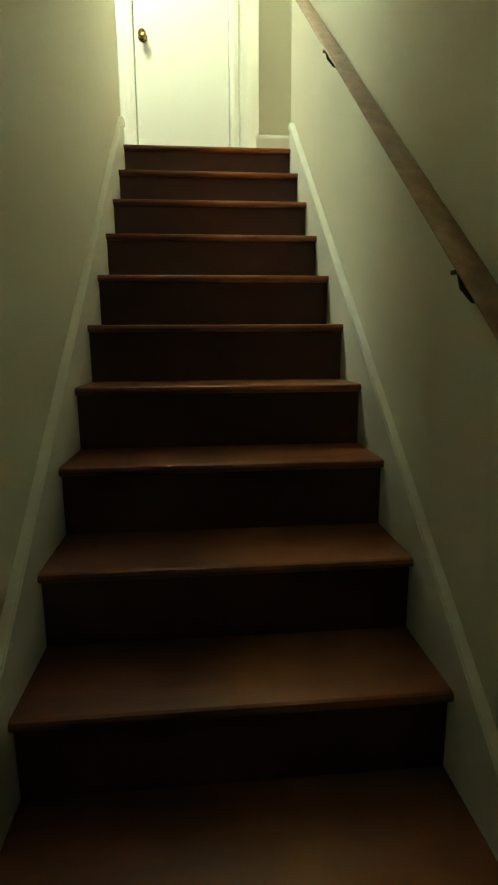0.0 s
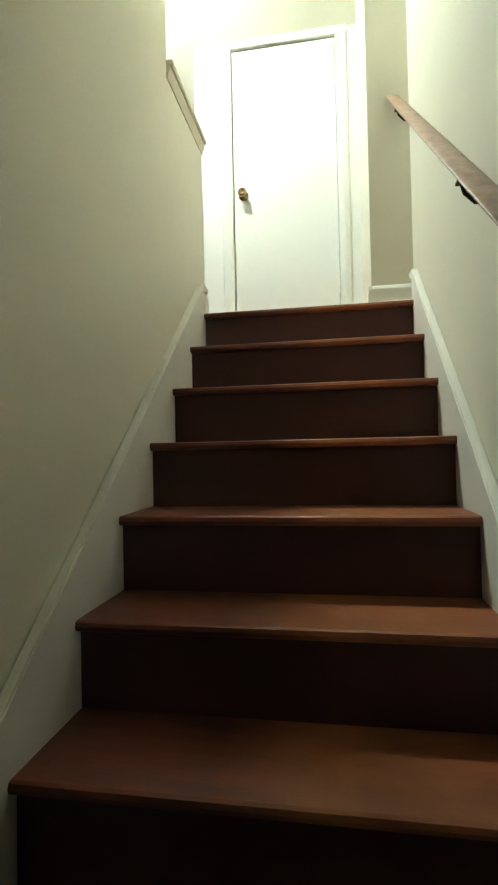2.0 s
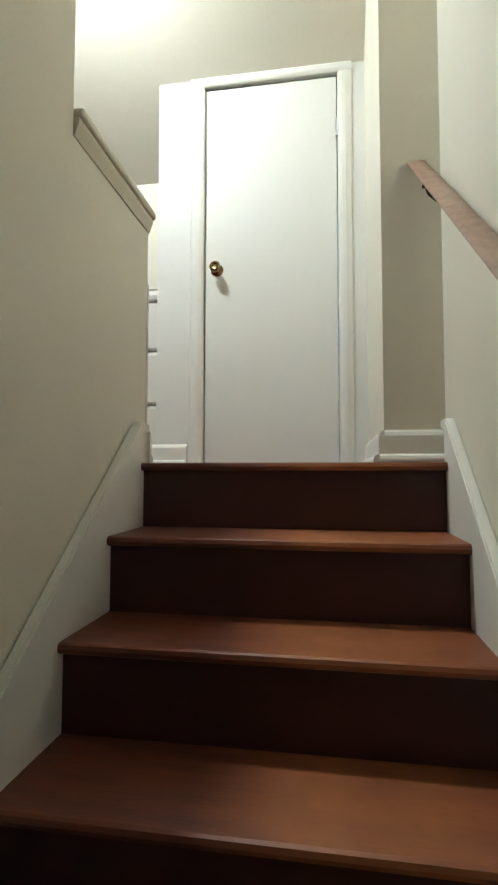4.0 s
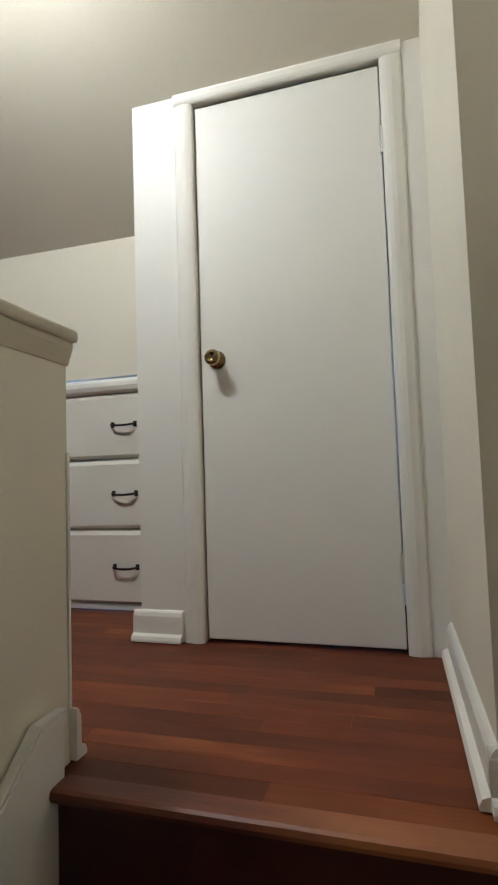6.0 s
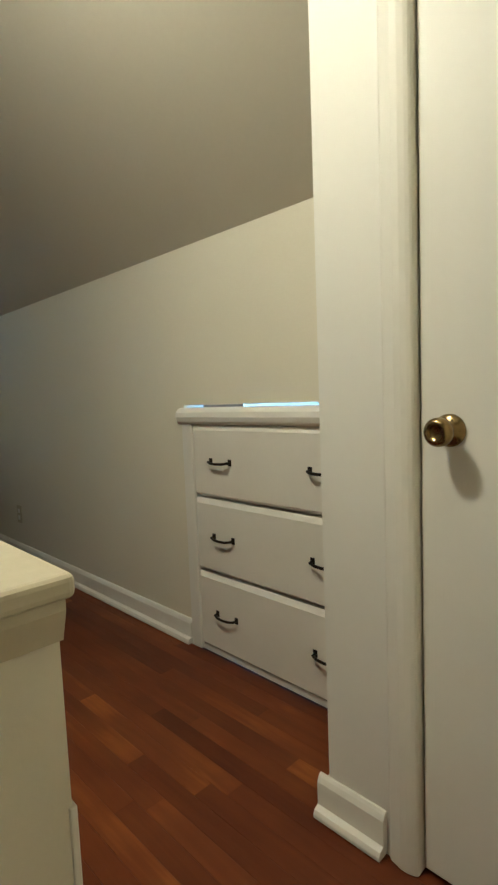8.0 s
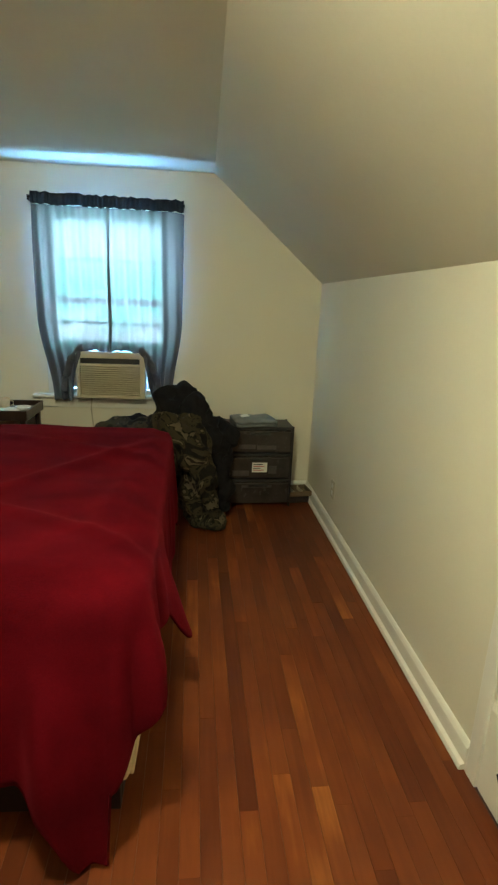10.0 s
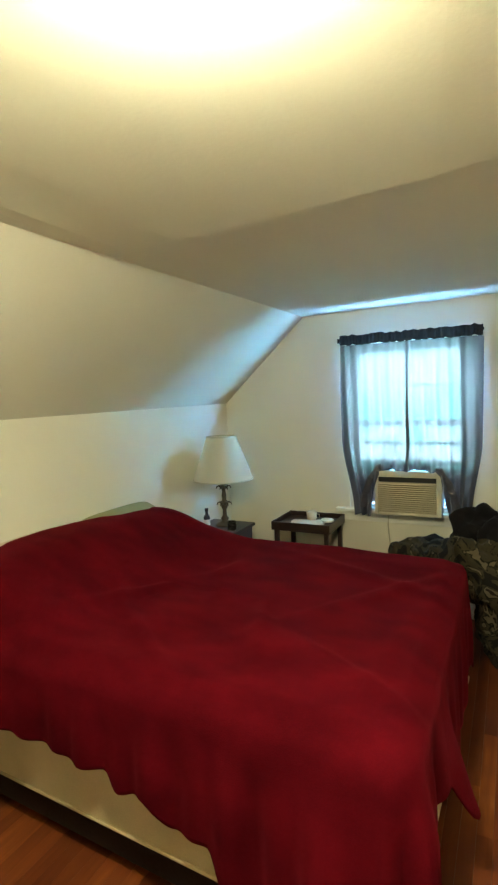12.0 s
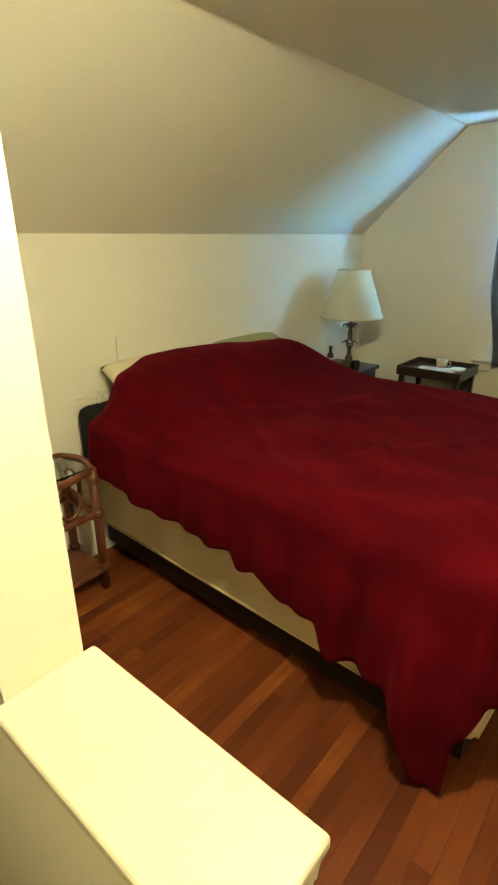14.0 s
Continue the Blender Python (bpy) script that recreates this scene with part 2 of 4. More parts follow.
SLOT = material("black_plastic", (0.012, 0.012, 0.013), 0.5, bump=0.05)
BIN = material("smoky_plastic", (0.022, 0.019, 0.018), 0.25, vary=0.2, scale=9, grain=30, bump=0.05, tint=(0.065, 0.052, 0.045), spec=0.3)
PACKED = material("blurred_packed_things", (0.085, 0.062, 0.058), 0.4, vary=0.3, scale=25, bump=0.0, tint=(0.03, 0.025, 0.024))
BINLID = material("black_bin_plastic", (0.014, 0.013, 0.013), 0.4, bump=0.05)
BASKET = material("brown_basket_plastic", (0.16, 0.11, 0.06), 0.55, vary=0.15, scale=20, bump=0.1)
GREYCLOTH = material("grey_cloth", (0.22, 0.24, 0.25), 0.85, vary=0.15, scale=9, grain=110, bump=0.4)
PAPER = material("white_paper", (0.78, 0.77, 0.73), 0.7, vary=0.04, bump=0.03)
CERAMIC = material("cream_ceramic", (0.66, 0.56, 0.40), 0.25, vary=0.05, bump=0.02)
LABELRED = material("red_print", (0.45, 0.08, 0.06), 0.5, bump=0.0)
CORD = material("cream_cord", (0.55, 0.50, 0.38), 0.5, bump=0.0)
SASH = material("white_window_paint", (0.80, 0.80, 0.77), 0.4, vary=0.04, bump=0.05)
# same sheer cloth, coloured dark for the missing backlight at its foot
HEM = material("shaded_gathered_sheer", (0.085, 0.080, 0.105), 0.8, vary=0.2, scale=14, bump=0.3)
HEADER = material("charcoal_curtain_header", (0.06, 0.065, 0.075), 0.85, vary=0.2, scale=20, bump=0.3)


def camo():
    m = material("camouflage_cloth", (0.05, 0.042, 0.025), 0.85, vary=0.1, grain=130, bump=0.4)
    nt = m.node_tree
    co = nt.nodes.new("ShaderNodeTexCoord")
    n = nt.nodes.new("ShaderNodeTexNoise")
    n.inputs["Scale"].default_value, n.inputs["Detail"].default_value = 7, 5
    n.inputs["Distortion"].default_value = 1.6
    nt.links.new(co.outputs["Object"], n.inputs["Vector"])
    r = nt.nodes.new("ShaderNodeValToRGB")
    r.color_ramp.interpolation = 'CONSTANT'
    e = r.color_ramp.elements
    e[0].color, e[0].position = (0.012, 0.010, 0.008, 1), 0
    e[1].color, e[1].position = (0.040, 0.032, 0.018, 1), 0.44
    for pos, col in ((0.54, (0.012, 0.011, 0.007, 1)), (0.58, (0.10, 0.078, 0.045, 1)), (0.67, (0.02, 0.014, 0.01, 1))):
        x = e.new(pos)
        x.color = col
    nt.links.new(n.outputs["Fac"], r.inputs[0])
    nt.links.new(r.outputs[0], nt.nodes["Principled BSDF"].inputs["Base Color"])
    return m


CAMO = camo()
CAMO.node_tree.nodes["Principled BSDF"].inputs["Specular IOR Level"].default_value = 0.12


def emitter(name, color, strength):
    m = bpy.data.materials.new(name)
    m.use_nodes = True
    b = m.node_tree.nodes["Principled BSDF"]
    b.inputs["Base Color"].default_value = (0.8, 0.8, 0.8, 1)
    b.inputs["Emission Color"].default_value = (*color, 1)
    b.inputs["Emission Strength"].default_value = strength
    return m


def thin_cloth(name, color, through_color, clear, tint=(1.0, 1.0, 1.0)):
    """A sheer weave: part of the light goes straight through, part is scattered."""
    m = bpy.data.materials.new(name)
    m.use_nodes = True
    nt = m.node_tree
    nt.nodes.remove(nt.nodes["Principled BSDF"])
    out = nt.nodes["Material Output"]
    dif, tra, cle = nt.nodes.new("ShaderNodeBsdfDiffuse"), nt.nodes.new("ShaderNodeBsdfTranslucent"), nt.nodes.new("ShaderNodeBsdfTransparent")
    dif.inputs[0].default_value = (*color, 1)
    tra.inputs[0].default_value = (*through_color, 1)
    cle.inputs[0].default_value = (*tint, 1)
    a, b = nt.nodes.new("ShaderNodeMixShader"), nt.nodes.new("ShaderNodeMixShader")
    a.inputs[0].default_value = 0.55
    nt.links.new(dif.outputs[0], a.inputs[1])
    nt.links.new(tra.outputs[0], a.inputs[2])
    n = nt.nodes.new("ShaderNodeTexNoise")
    n.inputs["Scale"].default_value = 25
    co = nt.nodes.new("ShaderNodeTexCoord")
    nt.links.new(co.outputs["Object"], n.inputs["Vector"])
    r = nt.nodes.new("ShaderNodeMapRange")
    r.inputs["To Min"].default_value, r.inputs["To Max"].default_value = clear * 0.8, clear * 1.2
    nt.links.new(n.outputs["Fac"], r.inputs["Value"])
    nt.links.new(r.outputs[0], b.inputs[0])
    nt.links.new(a.outputs[0], b.inputs[1])
    nt.links.new(cle.outputs[0], b.inputs[2])
    nt.links.new(b.outputs[0], out.inputs["Surface"])
    return m


SHEER = thin_cloth("sheer_blue_grey_curtain", (0.20, 0.22, 0.29), (0.044, 0.026, 0.018), 0.0105, tint=(1.0, 0.70, 0.45))
SHADE = thin_cloth("cream_lamp_shade_linen", (0.90, 0.86, 0.70), (0.75, 0.65, 0.45), 0.02)


def glass(name, tint=(1, 1, 1), rough=0.0):
    m = bpy.data.materials.new(name)
    m.use_nodes = True
    b = m.node_tree.nodes["Principled BSDF"]
    b.inputs["Base Color"].default_value = (*tint, 1)
    b.inputs["Transmission Weight"].default_value = 1.0
    b.inputs["Roughness"].default_value = rough
    b.inputs["IOR"].default_value = 1.45
    return m


GLASS = glass("window_glass")
TABLEGLASS = glass("table_glass", (0.9, 0.95, 0.92), 0.05)

# ---------------------------------------------------------------- setting: floors, walls, ceilings
TOP = ZC + 0.12
# subfloor under the boards, with the stair opening left out
structure("floor", boxes((XW - 0.1, WL - 0.06, YL - 0.1, YK + 0.1, -0.22, -0.02), (WL - 0.06, WR + 0.1, 0.05, YK + 0.1, -0.19, -0.02)),
          SUBFLOOR, "reddish oak strip floor of attic room and landing", "floor")
lower_floor = structure("floor_lower", boxes((WL, WR, Y_END, -(STEPS - 1) * RUN - 0.02, Z_LOW - 0.1, Z_LOW)), STAIRWOOD, "dark wooden floor at foot of the stair", "floor")


def wall(name, bm, label):
    return structure(name, bm, WALL, label, "wall")


# window wall with its opening; outline follows the roof
WY0, WY1, WZ0, WZ1 = -0.785, 0.085, 0.755, 2.005
bm = bmesh.new()
prism(bm, [(YL - 0.1, -0.2), (WY0, -0.2), (WY0, TOP), (YCL, TOP), (YL - 0.1, ZK + 0.05)], XW - 0.10, XW)
prism(bm, [(WY1, -0.2), (YK + 0.1, -0.2), (YK + 0.1, ZK + 0.05), (YCR, TOP), (WY1, TOP)], XW - 0.10, XW)
prism(bm, [(WY0, -0.2), (WY1, -0.2), (WY1, WZ0), (WY0, WZ0)], XW - 0.10, XW)
prism(bm, [(WY0, WZ1), (WY1, WZ1), (WY1, TOP), (WY0, TOP)], XW - 0.10, XW)
wall("wall_window", bm, "cream painted gable wall around the window")
wall("wall_knee_north", boxes((XW, -1.17, YK, YK + 0.1, -0.02, ZK + 0.06), (-1.17, WR, YK + 0.33, YK + 0.43, -0.02, ZK + 0.06),
                              (-1.17, -0.14, YK, YK + 0.1, 0.985, ZK + 0.06), (-0.20, -0.14, YK, YK + 0.33, -0.02, 0.985)),
     "cream painted low wall with drawers built in")
wall("wall_knee_south", boxes((XW, WL - WALL_T, YL - 0.1, YL, -0.02, ZK + 0.06)), "cream painted low wall behind the bed")
# stair side wall, full height, then the half wall beside the landing
ZS_END = ZC - SLOPE * (YCL - Y_END)
bm = bmesh.new()
prism(bm, [(YH, Z_LOW - 0.1), (YH, ZC + 0.05), (YCL, ZC + 0.02), (Y_END, ZS_END + 0.02), (Y_END, Z_LOW - 0.1)], WL - WALL_T, WL)
wall("wall_stair_west", bm, "cream painted full-height wall beside the stair")
wall("wall_half", boxes((WL - WALL_T, WL, YH, 0.090, -0.6, 0.83)), "cream painted half wall guarding the stair")
wall("wall_stair_lower", boxes((WL - WALL_T, WL, YH, 0.0, Z_LOW - 0.1, -0.6)), "cream painted wall below the landing")
wall("wall_stair_east", boxes((WR, WR + 0.12, Y_END, 0.115, Z_LOW - 0.1, TOP)), "cream painted stair wall with the handrail")
wall("wall_landing_east", boxes((0.750, WR + 0.12, 0.115, YK + 0.33, -0.02, TOP)), "cream painted projecting wall beside the closet door")
wall("wall_stair_end", boxes((WL - WALL_T, WR + 0.12, Y_END - 0.1, Y_END, Z_LOW - 0.1, 0.6)), "plain wall at the foot of the stair")
# closet wall with the door opening
DX0, DX1, DZ1 = -0.006, 0.624, 1.836


def roof_z(y):
    return ZCR - SLOPE * max(0.0, y - YCR)


bm = bmesh.new()
prism(bm, [(YD, -0.02), (YD, roof_z(YD) + 0.02), (YD + 0.1, roof_z(YD + 0.1) + 0.02), (YD + 0.1, -0.02)], -0.237, DX0 - 0.012)
structure("wall_closet_west", bm, DOORP, "white painted wall beside the closet door", "wall")
bm = bmesh.new()
prism(bm, [(YD, -0.02), (YD, roof_z(YD) + 0.02), (YD + 0.1, roof_z(YD + 0.1) + 0.02), (YD + 0.1, -0.02)], DX1 + 0.012, 0.750)
structure("wall_closet_east", bm, DOORP, "white painted strip of wall by the hinges", "wall")
bm = bmesh.new()
prism(bm, [(YD, DZ1 + 0.008), (YD, roof_z(YD) + 0.02), (YD + 0.03, roof_z(YD + 0.03) + 0.02), (YD + 0.03, DZ1 + 0.008)], DX0 - 0.012, DX1 + 0.012)
structure("wall_closet_head", bm, DOORP, "white painted wall above the closet door", "wall")
bm = bmesh.new()
prism(bm, [(YD + 0.1, -0.02), (YD + 0.1, roof_z(YD + 0.1) + 0.02), (YK, roof_z(YK) + 0.02), (YK, -0.02)], -0.237, -0.14)
structure("wall_closet_side", bm, WALL, "cream painted side wall of the closet", "wall")


def ceiling(name, outline_x0, outline_x1, pts, label):
    """A sheet of plaster 8 cm thick over points (y, z) from x0 to x1."""
    bm = bmesh.new()
    prism(bm, [*pts, *[(y, z + 0.08) for y, z in reversed(pts)]], outline_x0, outline_x1)
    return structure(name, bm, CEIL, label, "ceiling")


ceiling("ceiling_slope_north", XW, WR, [(0.25, ZK + SLOPE * (YK - 0.25)), (YK, ZK)], "off-white sloping ceiling above the drawers")
ceiling("ceiling_slope_north_eave", -0.2, WR, [(YK, ZK), (YK + 0.33, ZK - SLOPE * 0.33)], "off-white sloping ceiling inside the closet")
ceiling("ceiling_slope_south", XW, WL - WALL_T + 0.06, [(YCL, ZC), (YL, ZK)], "off-white sloping ceiling above the bed")
ceiling("ceiling_stair", WL - WALL_T + 0.06, WR, [(YCL, ZC), (Y_END, ZS_END)], "off-white sloping ceiling above the stair")
# flat ceiling: the sheet over the landing sags to a lapped edge
bm = bmesh.new()
SAG = 0.022
over = SAG / SLOPE + 0.012                            # runs into the slopes, so that no gap opens under the sag
north_z = lambda x: 2.257 + 0.016 * (x - XW)          # the edge along the north slope rises towards the stair
north_y = lambda x: YK - (north_z(x) - ZK) / SLOPE
flat_z = lambda x, y: ZC + (north_z(x) - ZC) * (y - YCL) / (north_y(x) - YCL)
xs = [(XW, 0.0), (XCR - 0.004, 0.0), (XCR, 1.0), (-0.42, 0.05), (WR, 0.0)]
grid = []
for x, k in xs:
    yn = north_y(x)
    grid.append([bm.verts.new((x, y, flat_z(x, y) - SAG * k * f))
                 for y, f in ((YCL - over, 0.0), (YCL, 0.0), (YCL + 0.12, 0.6), (YCL + 0.35, 1.0), (-0.4, 1.0), (yn - 0.2, 1.0), (yn, 0.4), (yn + over, 0.4))])
for ra_, rb_ in zip(grid, grid[1:]):
    for j in range(len(ra_) - 1):
        bm.faces.new((ra_[j], ra_[j + 1], rb_[j + 1], rb_[j]))
rim = bmesh.ops.extrude_face_region(bm, geom=bm.faces[:])
for v in rim["geom"]:
    if isinstance(v, bmesh.types.BMVert):
        v.co.z = 2.42
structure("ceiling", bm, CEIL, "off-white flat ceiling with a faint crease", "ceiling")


# ---------------------------------------------------------------- trim
def moulded(name, length, height=0.102, depth=0.016, shoe=0.018):
    """A baseboard along +x with its face towards -y: board, rounded top and a shoe moulding."""
    prof = [(0, 0.004), (-depth - shoe, 0.004), (-depth - shoe, 0.012), (-depth - shoe * 0.75, 0.022), (-depth, 0.028), (-depth, height - 0.03),
            (-depth * 0.95, height - 0.018), (-depth * 0.6, height - 0.006), (-depth * 0.3, height), (0, height)]
    bm = bmesh.new()
    prism(bm, prof, 0, length)
    return structure(name, bm, TRIM, "white moulded baseboard", "baseboard")


def place(ob, x, y, z, rz):
    ob.matrix_world = pose(x, y, z, 0, 0, rz)
    return ob


place(moulded("baseboard_north", -1.178 - XW), XW, YK, 0, 0)
place(moulded("baseboard_window", YK - YL), XW, YL, 0, 90)
place(moulded("baseboard_closet", 0.178), -0.262, YD, 0, 0)
place(moulded("baseboard_closet_side", YK - YD + 0.0), -0.237, YK, 0, -90)
place(moulded("baseboard_landing", YD - 0.115 + 0.014), 0.750, YD, 0, -90)
place(moulded("baseboard_panel", 0.200), 0.734, 0.115, 0, 0)
place(moulded("baseboard_half_end", WALL_T + 0.032), WL + 0.016, 0.090, 0, 180)
place(moulded("baseboard_half_room", 0.55 + 0.016), WL - WALL_T, 0.106, 0, -90)


def skirt(name, x0, x1, proud, rise, label):
    """A skirt board that follows the stair, with a rounded bead along its top."""
    top = lambda y: rise + RISE / RUN * y
    ya, yb = 0.045, -(STEPS - 1) * RUN - 0.3
    flat = 0.102                                      # meets the height of the baseboards
    yf = (flat - rise) * RUN / RISE
    bm = bmesh.new()
    prism(bm, [(ya, -0.25), (ya, flat), (yf, flat), (yb, top(yb)), (yb, top(yb) - 0.42), (ya - 0.05, -0.36)], x0, x1)
    ob = structure(name, bm, TRIM, label, "skirting")
    bm = bmesh.new()
    xe = (x1 if proud > 0 else x0)
    prism(bm, [(ya, flat - 0.004), (ya, flat + 0.022), (yf - 0.01, flat + 0.022), (yb, top(yb) + 0.022), (yb, top(yb) - 0.004), (yf, flat - 0.004)],
          min(xe - proud * 0.018, xe + proud * 0.010), max(xe - proud * 0.018, xe + proud * 0.010))
    bmesh.ops.bevel(bm, geom=[e for e in bm.edges if abs(e.verts[0].co.x - e.verts[1].co.x) < 1e-6], offset=0.004, segments=2, affect='EDGES')
    part("bead", bm, TRIM, ob)


skirt("skirting_west", WL, SL, 1, 0.118, "white painted skirt board beside the stair treads")
skirt("skirting_east", SR, WR, -1, 0.105, "white painted skirt board below the handrail wall")

# half-wall cap with its bed moulding
cap = thing("half_wall_cap", -0.095, -0.135, 0.812, "cream painted wooden cap on the half wall", "ledge")
bm = bmesh.new()
box(bm, -0.098, 0.100, -0.2895, 0.236, 0.012, 0.038, bevel=0.008, seg=3)
part("cap_board", bm, CAPPAINT, cap)
bm = bmesh.new()
for s in (1, -1):
    prism(bm, [(s * 0.074, -0.034), (s * 0.079, -0.034), (s * 0.082, -0.024), (s * 0.087, -0.010), (s * 0.090, 0.0), (s * 0.090, 0.012), (s * 0.074, 0.012)], -0.2895, 0.2275, "y")
prism(bm, [(0.2255, -0.034), (0.2265, -0.034), (0.2275, -0.024), (0.229, -0.010), (0.230, 0.0), (0.230, 0.012), (0.2255, 0.012)], -0.074, 0.074)
part("bed_moulding", bm, CAPPAINT, cap)
tagged(cap, kind="structure")

# corner bead of the half wall's end
bm = bmesh.new()
box(bm, WL - 0.03, WL + 0.004, 0.086, 0.0945, 0.10, 0.60, bevel=0.002)
structure("trim_half_wall", bm, TRIM, "thin cream corner strip on the half wall end", "trim")

# ---------------------------------------------------------------- closet door
door = thing("door_1", DX0, YD + 0.014, 0.012, "white painted flush closet door, closed", "door")
tagged(door, kind="structure")
bm = boxes((0.002, DX1 - DX0 - 0.002, 0.0, 0.035, 0.0, DZ1 - 0.016), bevel=0.003)
part("door_leaf", bm, DOORP, door)
knob = part("door_knob", lathe(bmesh.new(), [(0.031, 0.0), (0.031, 0.003), (0.026, 0.008), (0.014, 0.010), (0.013, 0.026), (0.020, 0.032), (0.0265, 0.042), (0.0265, 0.052),
            (0.022, 0.060), (0.014, 0.0635), (0.013, 0.061), (0.004, 0.0605)], turn=pose(0.060, 0, 0.922, 90)), BRASS, door, "round worn brass door knob", smooth=True)
for hz in (0.24, 1.57):
    bm = bmesh.new()
    lathe(bm, [(0.006, -0.045), (0.0075, -0.044), (0.0075, 0.044), (0.006, 0.045)], DX1 - DX0 + 0.001, -0.006, 12)
    bmesh.ops.translate(bm, verts=bm.verts, vec=(0, 0, hz))
    part("hinge", bm, STEEL, door, "painted butt hinge")


frame_ob = tagged(new("door_frame_1"), "white painted wooden casing around the closet door", "door frame", kind="structure")
frame_ob.location = (0, 0, 0)
zr = roof_z(YD - 0.02)
bm = bmesh.new()
prism(bm, [(DX0 - 0.068, YD), (DX0 - 0.068, YD - 0.0050), (DX0 - 0.062, YD - 0.0095), (DX0 - 0.052, YD - 0.0115), (DX0 - 0.038, YD - 0.0150), (DX0 - 0.024, YD - 0.0145), (DX0 - 0.012, YD - 0.0115), (DX0 - 0.005, YD - 0.0080), (DX0 - 0.002, YD - 0.004), (DX0 - 0.002, YD + 0.06), (DX0 - 0.012, YD + 0.06), (DX0 - 0.012, YD)], 0.002, DZ1 + 0.002, "z")
part("casing", bm, TRIM, frame_ob)
bm = bmesh.new()
prism(bm, [(DX1 + 0.068, YD), (DX1 + 0.068, YD - 0.0050), (DX1 + 0.062, YD - 0.0095), (DX1 + 0.052, YD - 0.0115), (DX1 + 0.038, YD - 0.0150), (DX1 + 0.024, YD - 0.0145), (DX1 + 0.012, YD - 0.0115), (DX1 + 0.005, YD - 0.0080), (DX1 + 0.002, YD - 0.004), (DX1 + 0.002, YD + 0.06), (DX1 + 0.012, YD + 0.06), (DX1 + 0.012, YD)], 0.002, DZ1 + 0.002, "z")
part("casing", bm, TRIM, frame_ob)
bm = bmesh.new()
zt = zr - 0.012
prism(bm, [(YD, DZ1 + 0.0025), (YD - 0.004, DZ1 + 0.0025), (YD - 0.008, DZ1 + 0.004), (YD - 0.012, DZ1 + 0.010), (YD - 0.0145, DZ1 + 0.018),
           (YD - 0.015, zt - 0.014), (YD - 0.012, zt - 0.005), (YD - 0.006, zt), (YD, zt)], DX0 - 0.068, DX1 + 0.068)
part("head_casing", bm, TRIM, frame_ob)

# ---------------------------------------------------------------- stair
stair = thing("staircase", SL, 0, 0, "steep dark red-brown wooden staircase with worn nosings", "staircase")
tagged(stair, kind="structure")


def tread_mesh(width, depth):
    prof = [(depth, 0.0), (0.010, 0.0), (0.003, -0.003), (0.0, -0.012), (0.003, -0.021), (0.010, -0.025), (depth, -0.025)]
    bm = bmesh.new()
    prism(bm, prof, 0, width)
    return bm


for i in range(0, STEPS):
    depth = RUN + 0.03 if i else 0.055
    if i <= 1:
        shared = part("tread", tread_mesh(SR - SL, depth), STAIRWOOD, stair)
        t = shared
    else:
        t = new("tread", shared.data)
        t.parent = stair
    t.location = (0, -i * RUN, -i * RISE)
    if i == 0:
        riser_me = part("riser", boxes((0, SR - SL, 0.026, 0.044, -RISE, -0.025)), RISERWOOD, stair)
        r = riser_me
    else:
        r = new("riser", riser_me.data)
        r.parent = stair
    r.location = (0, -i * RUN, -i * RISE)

# ---------------------------------------------------------------- handrail
rail = thing("handrail", 0.862, 0.19, 1.015, "worn brown wooden handrail on dark wall brackets", "handrail")
RS = 0.82
bm = bmesh.new()
prof = [(0.029 * math.cos(a), 0.036 * math.sin(a) + 0.008) for a in [2 * math.pi * k / 16 for k in range(16)]]
length = 3.75
ring = []
for s in (0.0, 0.012, length / 2, length - 0.012, length):
    k = 0.72 if s in (0.0, length) else 1.0
    ring.append([bm.verts.new((p * k, -s / math.hypot(1, RS) + (q * k) * RS / math.hypot(1, RS), -s * RS / math.hypot(1, RS) + q * k / math.hypot(1, RS))) for p, q in prof])
for a, b in zip(ring, ring[1:]):
    for k in range(16):
        bm.faces.new((a[k], a[(k + 1) % 16], b[(k + 1) % 16], b[k]))
bm.faces.new(ring[0]), bm.faces.new(ring[-1])
part("rail", bm, RAILWOOD, rail, smooth=True)
for y in (-0.22, -1.25, -2.35):
    bm = bmesh.new()
    z = RS * y - 0.030
    lathe(bm, [(0.014, 0), (0.014, 0.004), (0.009, 0.008)], n=14, turn=pose(WR - 0.862, y, z - 0.055, 0, -90, 0))
    tube(bm, [(WR - 0.862 - 0.004, y, z - 0.055), (0.03, y, z - 0.053), (0.008, y, z - 0.03), (0.0, y, z)], 0.005, 8)
    box(bm, -0.008, 0.008, y - 0.018, y + 0.018, z - 0.006, z + 0.002, bevel=0.002)
    part("bracket", bm, DARKMETAL, rail, "dark metal wall bracket")

# ---------------------------------------------------------------- drawers in the knee wall
DRX0, DRX1 = -1.112, -0.29
dresser = thing("built_in_dresser", DRX0, YK, 0, "white built-in dresser with three drawers in the low wall", "dresser")
bm = bmesh.new()
box(bm, 0.0, DRX1 - DRX0, 0.02, 0.32, 0.01, 0.96)
part("carcass", bm, DRAWERP, dresser)
bm = bmesh.new()
box(bm, -0.060, -0.002, -0.016, 0.02, 0.002, 0.913, bevel=0.004)
part("side_casing", bm, TRIM, dresser)
bm = bmesh.new()
box(bm, DRX1 - DRX0 + 0.002, DRX1 - DRX0 + 0.060, -0.016, 0.02, 0.002, 0.913, bevel=0.004)
part("side_casing", bm, TRIM, dresser)
bm = bmesh.new()
